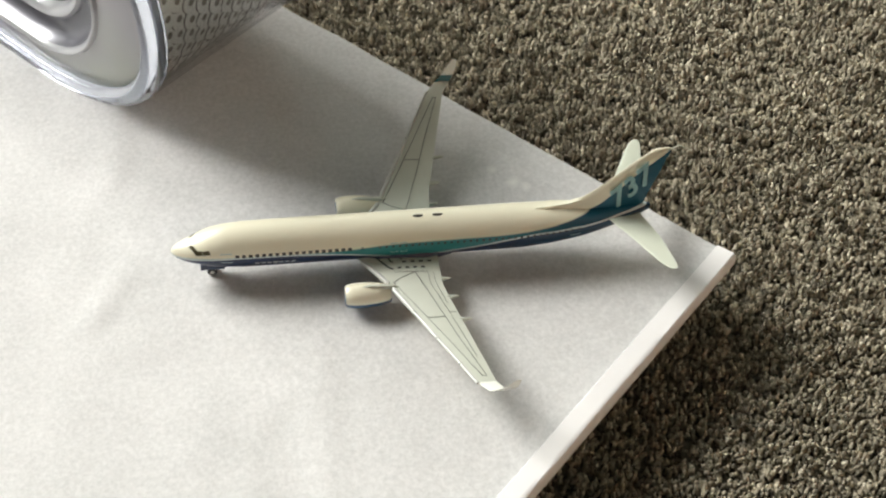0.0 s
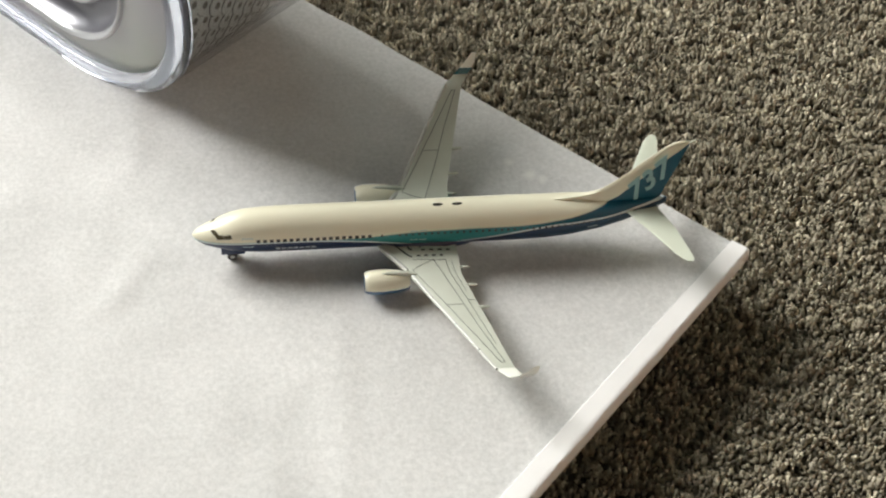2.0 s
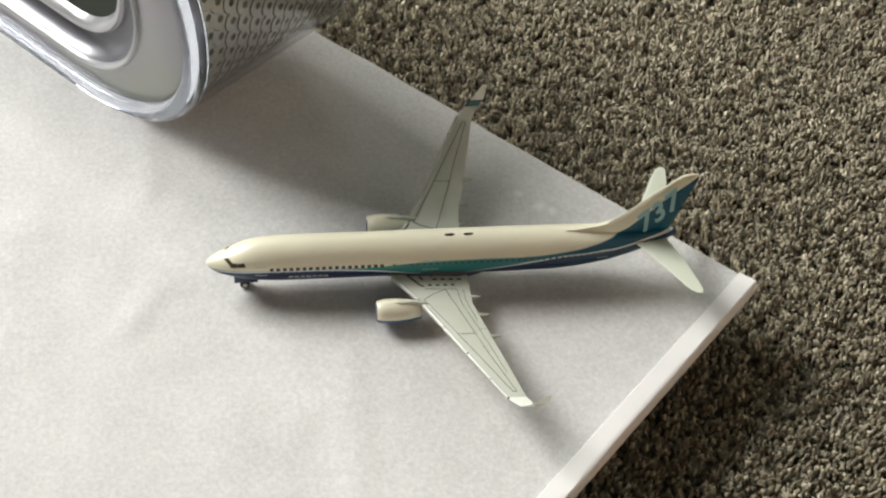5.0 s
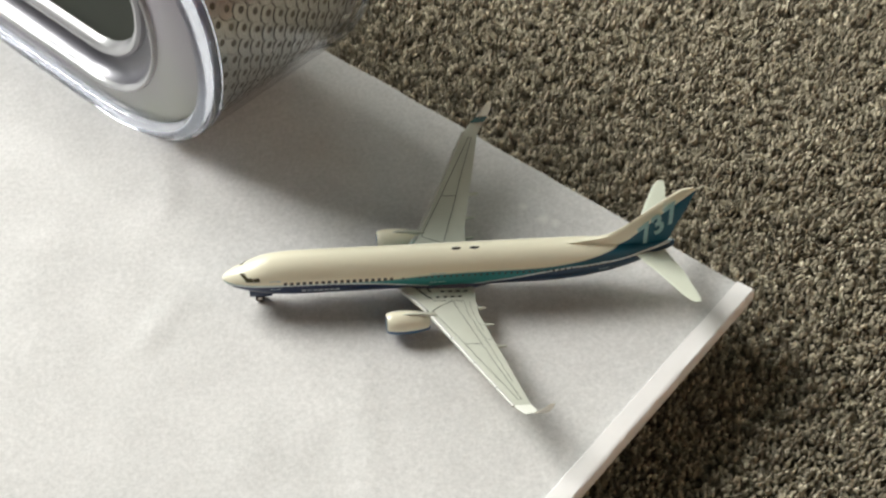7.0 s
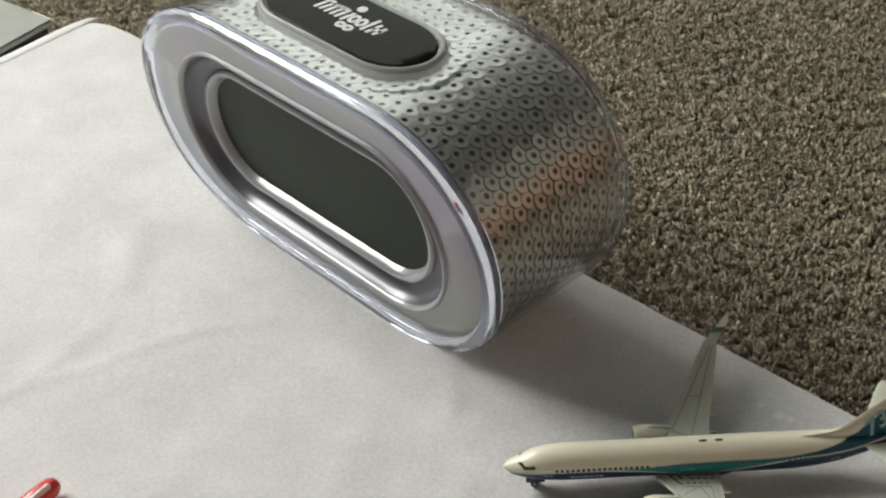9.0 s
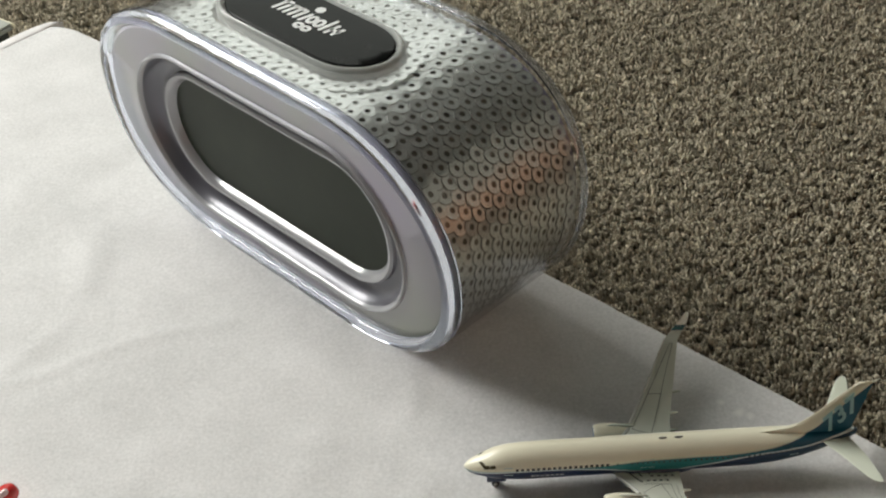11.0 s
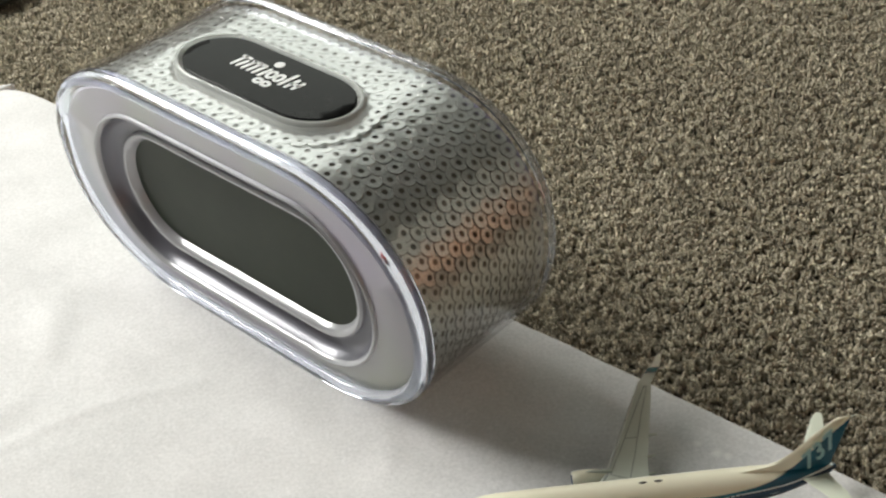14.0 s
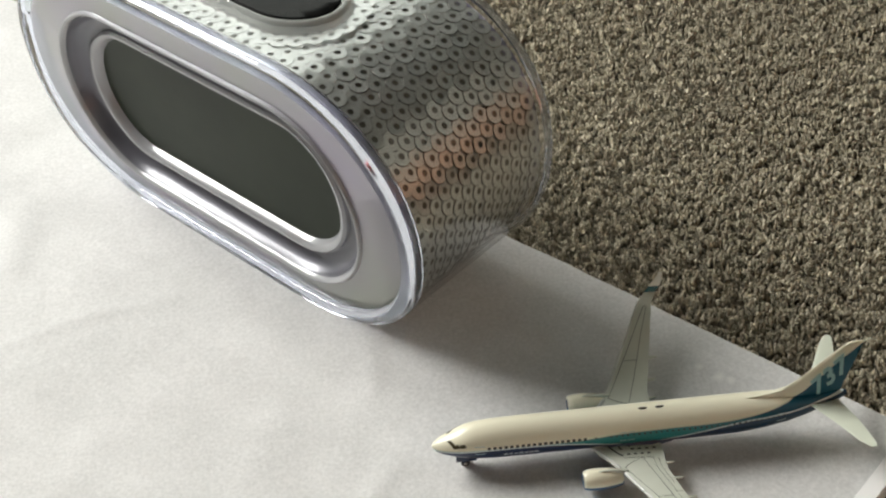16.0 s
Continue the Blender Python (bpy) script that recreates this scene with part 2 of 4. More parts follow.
wire(BACKDROP_GLOW, glow, BACKDROP_GLOW.node_tree.nodes["Material Output"])
room_box("backdrop", 2.6, 2.62, -5.0, 2.5, -1.0, 4.5, BACKDROP_GLOW, "glowing backdrop added outside the unseen windows")


# ---- the carpet's pile ----
def carpet_pile():
    """Twisted cut-pile tufts over the stretch of floor beside and behind the board."""
    rng = np.random.default_rng(4)
    step, strands = 2.75, 9
    cx, cy = np.meshgrid(np.arange(-250, 265, step), np.arange(-135, 440, step))
    cx = cx.ravel() + rng.uniform(-1.1, 1.1, cx.size)
    cy = cy.ravel() + rng.uniform(-1.1, 1.1, cy.size)
    tall = rng.uniform(2.9, 5.0, cx.size)
    sway = rng.uniform(0, 2 * np.pi, cx.size)
    turn = (np.arange(strands) * 2.4)[None] + rng.uniform(0, 6, (cx.size, 1))
    out = 1.5 * np.sqrt((np.arange(strands) + rng.uniform(0.1, 1.0, turn.shape)) / strands)
    xs = (cx[:, None] + out * np.cos(turn)).ravel()
    ys = (cy[:, None] + out * np.sin(turn)).ravel()
    tall = (tall[:, None] - 0.55 * out * out).ravel()
    fan = (turn + 0 * out).ravel()
    sway = np.repeat(sway, strands)
    # nothing under the board
    c, s = math.cos(radians(-45)), math.sin(radians(-45))
    u = (xs - PAD_X) * -c - (ys - PAD_Y) * s
    v = -(xs - PAD_X) * -s - (ys - PAD_Y) * c
    keep = ~((u > 10) & (u < PAD_U - 10) & (v > 10) & (v < PAD_V - 10))
    # beside the short edge and behind the long edge only
    keep &= (v < 12) | (u < 12) | ((u > PAD_U - 12) & (v < 90))
    keep &= (v < 200) & (u > -160) & (u < PAD_U + 90)
    xs, ys, tall, sway, fan = xs[keep], ys[keep], tall[keep], sway[keep], fan[keep]
    n = len(xs)
    lean = np.where(rng.uniform(0, 1, n) < 0.6, fan, sway) + rng.uniform(-0.7, 0.7, n)
    bend = rng.uniform(0.1, 1.0, n)
    height = np.maximum(tall, 2.2) + rng.uniform(-0.35, 0.35, n)
    rad = rng.uniform(0.46, 0.74, n)
    sides, levels = 3, np.array([0.0, 0.72, 1.0])
    wide = np.array([0.9, 1.1, 0.55])
    k = np.arange(sides) * 2 * np.pi / sides
    co = np.zeros((n, len(levels), sides, 3), np.float32)
    for i, (h, w) in enumerate(zip(levels, wide)):
        cx = xs + np.cos(lean) * bend * h * h
        cy = ys + np.sin(lean) * bend * h * h
        r = rad * w
        tw = lean + h * 1.6
        wob = 1 + 0.25 * rng.standard_normal((n, sides))
        co[:, i, :, 0] = cx[:, None] + r[:, None] * wob * np.cos(k + tw[:, None])
        co[:, i, :, 1] = cy[:, None] + r[:, None] * wob * np.sin(k + tw[:, None])
        co[:, i, :, 2] = FLOOR_Z - 3.6 + (height * h)[:, None] + 0.25 * rng.standard_normal((n, sides)) * (h > 0)
    per = len(levels) * sides
    quads = [[i * sides + a, i * sides + (a + 1) % sides, (i + 1) * sides + (a + 1) % sides, (i + 1) * sides + a] for i in range(len(levels) - 1) for a in range(sides)]
    quads = np.array(quads, np.int32)
    cap = np.array([(len(levels) - 1) * sides + a for a in range(sides)], np.int32)
    base = (np.arange(n, dtype=np.int32) * per)[:, None]
    loops = np.concatenate([(quads.ravel()[None] + base), cap[None] + base], 1)
    totals = np.tile(np.array([4] * len(quads) + [sides], np.int32), n)
    me = bpy.data.meshes.new("carpet_pile")
    me.vertices.add(n * per)
    me.vertices.foreach_set("co", (co.reshape(-1) * MM).astype(np.float32))
    me.loops.add(loops.size)
    me.loops.foreach_set("vertex_index", loops.ravel())
    me.polygons.add(len(totals))
    me.polygons.foreach_set("loop_start", np.concatenate([[0], np.cumsum(totals)[:-1]]).astype(np.int32))
    me.polygons.foreach_set("use_smooth", np.ones(len(totals), bool))
    me.update(calc_edges=True)
    me.materials.append(CARPET)
    return tagged(new("carpet_pile", me), "grey-brown twisted cut-pile carpet tufts", "carpet", kind="stuff")


# the board: its near right corner, its long edge runs up and to the left
PAD_X, PAD_Y, PAD_U, PAD_V = 122.3, -5.5, 398.0, 300.0
carpet_pile()


def pad_point(u, v, z=0.0):
    """u: along the far long edge from the corner, v: along the short edge, towards the viewer."""
    c, s = math.cos(radians(135.6)), math.sin(radians(135.6))
    c2, s2 = math.cos(radians(224.5)), math.sin(radians(224.5))
    return Vector((PAD_X + u * c + v * c2, PAD_Y + u * s + v * s2, z))


RIDGES = [  # creases in the paper: points, height, width
    ([(-150, 43), (-140, 49), (-123, 54.5), (-107, 62.6), (-90, 69), (-70, 72)], 0.45, 2.0),
    ([(-140, 50.5), (-134.8, 58), (-129.7, 65), (-122, 75)], 0.32, 2.6),
    ([(-28, 66), (-19, 54), (-14, 42), (-13, 30)], 0.8, 2.6),
    ([(-2, 5), (-9, 2), (-14, -4), (-17, -12)], 0.8, 1.8),
    ([(29.3, -18), (29.2, -33), (29, -45), (28.2, -70)], 0.42, 1.5),
    ([(14.2, -42), (13.4, -56), (13.3, -70)], 0.30, 1.0),
    ([(17, -37), (20, -34), (24.2, -32), (28.1, -33.2)], 0.30, 1.6),
    ([(20.5, -34), (21.5, -50), (21, -70)], -0.25, 4.0),
    ([(78, 22), (75, 25), (71, 29)], 0.45, 1.6),
    ([(60, 47), (66, 39), (73, 31), (77, 24)], 0.30, 1.2),
    ([(62, 36), (69, 32), (75, 28)], 0.22, 1.0),
    ([(66, 43), (70, 36), (69, 31)], 0.22, 0.9),
    ([(-150, 150), (-120, 120), (-118, 95)], 1.0, 6.0),
]


def paper_height(x, y):
    z = 0.35 * noise.noise((x * 0.02, y * 0.02, 3.0)) + 0.16 * noise.noise((x * 0.07, y * 0.07, 9.0)) + 0.55 * abs(noise.noise((x * 0.033, y * 0.033, 5.0))) - 0.4
    for pts, h, w in RIDGES:
        best = 1e9
        for (ax, ay), (bx, by) in zip(pts, pts[1:]):
            dx, dy = bx - ax, by - ay
            t = min(1, max(0, ((x - ax) * dx + (y - ay) * dy) / (dx * dx + dy * dy)))
            best = min(best, math.hypot(x - ax - t * dx, y - ay - t * dy))
        if best < 4 * w:
            z += h * math.exp(-(best / w) ** 2)
    # flat where the models stand
    return z


def flat_near(x, y, z):
    px = min(max(x, 4), 100)
    a = math.hypot(x - px, y * 0.8)
    k = min(1, max(0, (a - 8) / 14))
    c, s = math.cos(radians(-46.8)), math.sin(radians(-46.8))
    lx, ly = (x + 55) * c + (y - 93.6) * s, -(x + 55) * s + (y - 93.6) * c
    b = max(abs(lx) - 55, abs(ly - 28) - 30, 0)
    k = min(k, min(1, max(0, b / 12)))
    return z * k


def drawing_board():
    board = thing("paper_board", pose(0.0, 0.12, FLOOR_Z * MM), "white paper-covered board with creased sheet, lying on carpet", "board")
    up = -FLOOR_Z
    bm = bmesh.new()
    nu, nv = 160, 110
    us = [3.7 + (PAD_U - 7.4) * i / nu for i in range(nu + 1)]
    rows = []
    for u in us:
        row = []
        for j in range(nv + 1):
            v = (PAD_V - 6) * j / nv
            p = pad_point(u, v)
            edge = min(1, v / 6)
            z = flat_near(p.x, p.y, paper_height(p.x, p.y)) * edge
            z *= min(1, (u - 3.7) / 9, (PAD_U - 3.7 - u) / 9)
            # the far edge is a little uneven
            q = pad_point(u, v + (1 - min(1, v / 12)) * 0.7 * noise.noise((u * 0.05, 2, 1)))
            if v < 0.1:
                z -= 0.6
            # the far corner is rounded
            if u > PAD_U - 22:
                q = pad_point(u, v + 7 * ((u - PAD_U + 22) / 22) ** 2.5 * (1 - min(1, v / 22)))
            row.append(bm.verts.new((q.x, q.y - 120, z + up)))
        rows.append(row)
    for a, b in zip(rows, rows[1:]):
        for j in range(nv):
            bm.faces.new((a[j], a[j + 1], b[j + 1], b[j]))
    low = []
    for chain in ([rows[0], [r[-1] for r in rows], rows[-1], [r[0] for r in rows]]):
        lows = [bm.verts.new(v.co + Vector((0, 0, -1.6))) for v in chain]
        for k in range(len(chain) - 1):
            bm.faces.new((chain[k], chain[k + 1], lows[k + 1], lows[k]))
    part("paper_sheet", bm, PAPER, board, "creased off-white paper sheet")
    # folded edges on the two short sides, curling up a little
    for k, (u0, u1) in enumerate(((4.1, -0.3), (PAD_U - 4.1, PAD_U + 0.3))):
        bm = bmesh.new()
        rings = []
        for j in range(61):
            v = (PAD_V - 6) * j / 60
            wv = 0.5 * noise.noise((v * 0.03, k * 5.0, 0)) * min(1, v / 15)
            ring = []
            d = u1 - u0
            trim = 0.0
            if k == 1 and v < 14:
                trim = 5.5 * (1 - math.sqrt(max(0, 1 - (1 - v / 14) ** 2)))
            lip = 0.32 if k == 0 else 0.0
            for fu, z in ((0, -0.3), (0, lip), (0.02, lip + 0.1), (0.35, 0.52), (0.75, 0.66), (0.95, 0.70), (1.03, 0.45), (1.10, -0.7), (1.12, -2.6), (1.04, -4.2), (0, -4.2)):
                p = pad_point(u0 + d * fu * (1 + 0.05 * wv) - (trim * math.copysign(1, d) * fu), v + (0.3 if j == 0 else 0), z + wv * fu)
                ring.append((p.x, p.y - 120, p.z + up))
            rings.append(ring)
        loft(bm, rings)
        part("folded_edge", bm, PAPER_EDGE_WHITENED, board, "folded paper edge, coloured whiter to look lit")
    bm = bmesh.new()
    m = pose(PAD_X, PAD_Y - 120, 0, 0, 0, 135.1)
    box(bm, 9, PAD_U - 16, 2.6, PAD_V - 8, -4.2 + up, -1.7 + up, m)
    part("board", bm, BOARD_SIDE, board, "thin stiff backing board", smooth=False)
    # unseen support added, its black standing for the shade below the board
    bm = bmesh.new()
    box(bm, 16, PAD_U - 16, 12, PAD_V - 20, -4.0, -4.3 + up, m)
    part("base", bm, UNSEEN_DARK, board, "unseen recessed base, blackened for the shade under the board", smooth=False)
    return board


drawing_board()


# ---- the model airliner, in real metres times 2.5 ----
K = 2.5


def livery():
    """Cream above, a teal sweep that widens to the tail, navy below, with a thin pale line between."""
    m = material("airliner_paint", CREAM, 0.3, coat=0.12, spec=0.4)
    co = nd(m, "ShaderNodeTexCoord")
    sep = nd(m, "ShaderNodeSeparateXYZ")
    wire(m, co, sep, 3)

    def curve(points):
        mr = nd(m, "ShaderNodeMapRange")
        mr.inputs[2].default_value = 42.5 * K * MM
        fc = nd(m, "ShaderNodeFloatCurve")
        cv = fc.mapping.curves[0]
        while len(cv.points) < len(points):
            cv.points.new(0.5, 0.5)
        for p, (x, z) in zip(cv.points, points):
            p.location = (x / 42.5, z / 15)
        fc.mapping.update()
        wire(m, sep, mr, 0, 0)
        wire(m, mr, fc, 0, "Value")
        return fc

    zn = nd(m, "ShaderNodeMath")
    zn.operation = "DIVIDE"
    zn.inputs[1].default_value = 15 * K * MM
    wire(m, sep, zn, 2)

    def above(fc, shift, soft=0.004):
        d = nd(m, "ShaderNodeMath")
        d.operation = "SUBTRACT"
        wire(m, zn, d, 0, 0)
        wire(m, fc, d, 0, 1)
        r = nd(m, "ShaderNodeMapRange")
        r.interpolation_type = "SMOOTHSTEP"
        r.inputs[1].default_value, r.inputs[2].default_value = shift - soft, shift + soft
        wire(m, d, r)
        return r

    def blend(f, a, b):
        x = nd(m, "ShaderNodeMix")
        x.data_type = "RGBA"
        wire(m, f, x, 0, 0)
        for s, idx in ((a, 6), (b, 7)):
            if isinstance(s, tuple):
                x.inputs[idx].default_value = (*s, 1)
            else:
                m.node_tree.links.new(s.outputs[2], x.inputs[idx])
        return x

    teal_top = curve([(0, 3.08), (4, 3.66), (8, 3.76), (11.5, 3.70), (13.5, 3.72), (15.9, 3.88), (18.3, 4.05), (23.2, 4.15), (28.2, 4.2), (30.7, 4.4), (32.7, 4.7), (34.4, 5.05), (35.6, 5.4), (37.2, 6.85), (39.2, 9.25), (41.0, 11.1), (42.5, 12.5)])
    line = curve([(0, 2.95), (4, 3.56), (8, 3.68), (11, 3.60), (13.4, 3.42), (15.4, 3.15), (18, 2.65), (21, 2.2), (23.3, 2.74), (25.8, 3.2), (28.2, 3.66), (30.7, 4.02), (32.7, 4.16), (35.8, 4.46), (38.4, 4.95), (42.5, 5.5)])
    deep = nd(m, "ShaderNodeMapRange")
    deep.inputs[1].default_value, deep.inputs[2].default_value = 24 * K * MM, 34 * K * MM
    wire(m, sep, deep)
    low = blend(above(line, -0.006, 0.002), blend(deep, NAVY, NAVY_AFT), (0.66, 0.76, 0.77))
    sweep = blend(deep, TEAL, DEEP)
    low = blend(above(line, 0.005, 0.002), low, sweep)
    top = blend(above(teal_top, 0.0, 0.004), low, CREAM)
    wire(m, top, bsdf(m), 2, "Base Color")
    return m


PAINT = livery()
WING = grain(material("wing_paint", (0.62, 0.64, 0.56), 0.32, coat=0.3), (0.59, 0.61, 0.53), (0.64, 0.66, 0.58), 150)
WING_DARK = material("panel_line", (0.05, 0.055, 0.05), 0.5)
WING_EDGE = material("leading_edge", (0.62, 0.63, 0.60), 0.5, 0.2)
TAIL_WHITE = material("tail_paint", (0.74, 0.78, 0.66), 0.32, coat=0.3)
WINGLET_WHITE = material("winglet_paint", (0.92, 0.93, 0.86), 0.2, coat=0.7)
TEAL_PAINT = material("teal_paint", (0.015, 0.16, 0.20), 0.3, coat=0.4)
CREAM_PAINT = material("cream_paint", CREAM, 0.28, coat=0.5)
BLUE_PAINT = material("blue_paint", (0.03, 0.12, 0.25), 0.3, coat=0.4)
NAVY_PAINT = material("navy_paint", NAVY, 0.35, coat=0.3)
GLASS_DARK = material("window_print", (0.03, 0.028, 0.022), 0.3)
COCKPIT_PRINT = material("cockpit_print", (0.13, 0.115, 0.065), 0.25, coat=0.3)
WHITE_BARS = material("white_bars", (0.62, 0.70, 0.72), 0.4)
DOOR_PRINT = material("door_line", (0.45, 0.60, 0.64), 0.4)
PALE_PRINT = material("pale_print", (0.30, 0.52, 0.55), 0.4)
RUBBER = material("rubber", (0.02, 0.02, 0.022), 0.7)
METAL = material("gear_metal", (0.35, 0.35, 0.36), 0.4, 0.8)

STATIONS = [  # distance from the nose, axis height, half width, half height
    (0.0, 3.12, 0.10, 0.10), (0.15, 3.12, 0.34, 0.32), (0.5, 3.12, 0.66, 0.58), (1.1, 3.15, 1.0, 0.86), (1.8, 3.2, 1.28, 1.08),
    (2.5, 3.28, 1.48, 1.40), (3.3, 3.36, 1.64, 1.72), (4.4, 3.41, 1.77, 1.92), (6.0, 3.42, 1.86, 2.04), (8.5, 3.42, 1.88, 2.08),
    (14, 3.42, 1.88, 2.08), (20, 3.42, 1.88, 2.08), (27, 3.42, 1.88, 2.08), (30, 3.43, 1.86, 2.05), (32.5, 3.58, 1.78, 1.88),
    (35, 3.82, 1.56, 1.60), (37, 4.14, 1.26, 1.24), (39, 4.52, 0.84, 0.84), (40.2, 4.74, 0.50, 0.53), (40.9, 4.86, 0.24, 0.26)]


def body_at(x):
    for a, b in zip(STATIONS, STATIONS[1:]):
        if a[0] <= x <= b[0]:
            t = (x - a[0]) / (b[0] - a[0])
            return [p + (q - p) * t for p, q in zip(a, b)]
    return STATIONS[-1]


def on_body(x, angle, out=0.0):
    """A place on the fuselage at that angle from the top, towards the port side."""
    _, zc, ry, rz = body_at(x)
    return Vector((x * K, -(ry + out) * math.sin(angle) * K, (zc + (rz + out) * math.cos(angle)) * K))


def aerofoil(chord, thick, n=9):
    """Points round a wing section: chordwise and up, starting at the trailing edge."""
    up, dn = [], []
    for i in range(n):
        t = 0.5 - 0.5 * math.cos(math.pi * i / (n - 1))
        h = thick * (1.48 * math.sqrt(t) - 0.63 * t - 1.76 * t * t + 1.42 * t ** 3 - 0.50 * t ** 4)
        up.append((t * chord, h * chord * 0.6 + 0.012))
        dn.append((t * chord, -h * chord * 0.4 - 0.012))
    return up[::-1] + dn[1:]


def surface(bm, sections, thick=0.11):
    """A wing through sections of (leading edge x, y, z, chord, cant in degrees)."""
    rings = []
    for x, y, z, c, cant in sections:
        ca, sa = math.cos(radians(cant)), math.sin(radians(cant))
        rings.append([Vector((x + px, y - pz * sa * (1 if y >= 0 else -1), z + pz * ca)) * K for px, pz in aerofoil(c, thick)])
    loft(bm, rings)


def wing_z(y):
    return 2.2 + max(0.0, abs(y) - 4.5) * 0.152


def wing_le(y):
    y = abs(y)
    return 18.05 + (y - 5.15) * 0.478 if y > 4.6 else 15.5 + (y - 1.5) * (2.29 / 3.1)


def wing_te(y):
    y = abs(y)
    return 22.4 + (y - 5.2) * 0.236 if y > 5.2 else 22.3 + (y - 1.5) * 0.027


def wing_top(x, y):
    le, te = wing_le(y), wing_te(y)
    t = min(1, max(0.001, (x - le) / (te - le)))
    h = 0.105 * (1.48 * math.sqrt(t) - 0.63 * t - 1.76 * t * t + 1.42 * t ** 3 - 0.50 * t ** 4)
    return wing_z(y) + h * (te - le) * 0.6 + 0.03


def strip_line(bm, pts, width):
    """A thin printed line over points given in millimetres."""
    pts = [Vector(p) for p in pts]
    for a, b in zip(pts, pts[1:]):
        d = (b - a).normalized()
        s = d.cross(Vector((0, 0, 1))).normalized() * width / 2
        up = Vector((0, 0, 0.05))
        rings = [[p - s, p + s, p + s + up, p - s + up] for p in (a, b)]
        loft(bm, rings)


def wheel(plane, x, y, r, half):
    """A small solid tyre with a pale hub on each face."""
    bm = bmesh.new()
    tube(bm, [Vector((x, y + f * half, r)) * K for f in (-1, -0.7, 0.7, 1)], [r * K * f for f in (0.86, 1, 1, 0.86)], 18)
    tyre = part("wheel", bm, RUBBER, plane, "black wheel")
    for s in (-1, 1):
        bm = bmesh.new()
        tube(bm, [Vector((x, y + s * half * 0.8, r)) * K, Vector((x, y + s * half * 1.1, r)) * K], r * 0.48 * K, 12)
        part("hub", bm, WING_EDGE, tyre, "pale grey hub")


def airliner():
    plane = thing("model_airliner", pose(0, 0, 0), "cream, teal and navy die-cast model airliner standing on paper", "model plane")
    bm = bmesh.new()
    rings = []
    xs = []
    for a, b in zip(STATIONS, STATIONS[1:]):
        steps = 1 if b[0] - a[0] < 1.2 else 3
        xs += [a[0] + (b[0] - a[0]) * i / steps for i in range(steps)]
    xs.append(STATIONS[-1][0])
    for x in xs:
        rings.append([on_body(x, 2 * math.pi * k / 32) for k in range(32)])
    loft(bm, rings)
    fus = part("fuselage", bm, PAINT, plane, "cream fuselage with teal and navy sweep")
    # belly fairing between the wings
    bm = bmesh.new()
    rings = []
    for x, w, h in ((14.6, 0.3, 0.2), (15.6, 1.5, 0.75), (17.5, 2.0, 1.0), (21.5, 2.0, 1.0), (23.5, 1.5, 0.8), (25.2, 0.3, 0.2)):
        rings.append([Vector((x, w * math.cos(2 * math.pi * k / 20), 2.15 + h * math.sin(2 * math.pi * k / 20))) * K for k in range(20)])
    loft(bm, rings)
    part("belly_fairing", bm, NAVY_PAINT, plane)

    for side in (-1, 1):
        ys = [1.2, 3.0, 4.6, 5.2, 8.0, 11.0, 14.0, 16.3]
        secs = [(wing_le(y), side * y, wing_z(y), wing_te(y) - wing_le(y), 0) for y in ys]
        if side > 0:
            secs += [(24.1, 17.1, 4.15, 1.4, 12), (24.4, 17.45, 4.32, 1.35, 30)]
        bm = bmesh.new()
        surface(bm, secs)
        wing = part("wing", bm, WING, plane, "pale grey wing with printed panel lines")
        bm = bmesh.new()
        bm2 = bmesh.new()
        le, te, z0 = wing_le(16.3), wing_te(16.3), wing_z(16.3)
        ch = te - le
        base = [(le, side * 16.3, z0, ch, 0), (24.1, side * 17.1, 4.15, 1.4, 12), (24.4, side * 17.45, 4.32, 1.35, 30), (24.95, side * 17.75, 4.86, 1.22, 52)]
        tip = [(24.95, side * 17.75, 4.86, 1.22, 52), (25.42, side * 17.92, 5.5, 0.98, 62), (26.05, side * 18.08, 6.5, 0.42, 66)]
        if side > 0:
            surface(bm, base[2:], 0.09)
            part("winglet_band", bm, TEAL_PAINT, wing, "teal winglet band")
            surface(bm2, tip, 0.08)
            part("winglet_tip", bm2, WINGLET_WHITE, wing, "pale upper winglet")
        else:
            surface(bm, base[:-1] + tip, 0.09)
            part("winglet", bm, WINGLET_WHITE, wing, "pale winglet curved upward")
            bm2.free()
        # silver slats along the leading edge, with gaps
        for y0, y1 in ((1.9, 4.5), (5.2, 8.0), (8.1, 11.2), (11.3, 14.2), (14.3, 16.4)):
            bm = bmesh.new()
            pts = [Vector((wing_le(y) + 0.10, side * y, wing_z(y) + 0.07)) * K for y in (y0, (y0 + y1) / 2, y1)]
            tube(bm, pts, [0.58 - 0.016 * y for y in (y0, (y0 + y1) / 2, y1)], 8)
            part("slat", bm, WING_EDGE, wing, "silver leading-edge slat")
        # printed lines
        def q(fx, y, lift=0.02):
            x = wing_le(y) + (wing_te(y) - wing_le(y)) * fx
            return Vector((x, side * y, wing_top(x, y) + lift)) * K

        def printed(pts, width):
            bm = bmesh.new()
            strip_line(bm, pts, width * (1.6 if side > 0 else 1.0))
            part("panel_line", bm, WING_DARK, wing)
        printed([q(fx, y) for fx, y in ((0.12, 4.5), (0.19, 7.8), (0.29, 11.4), (0.38, 13.6), (0.52, 15.7))], 0.08)
        printed([q(fx, y) for fx, y in ((0.60, 3.5), (0.64, 7.5), (0.63, 11.5), (0.66, 13.6), (0.70, 15.7))], 0.08)
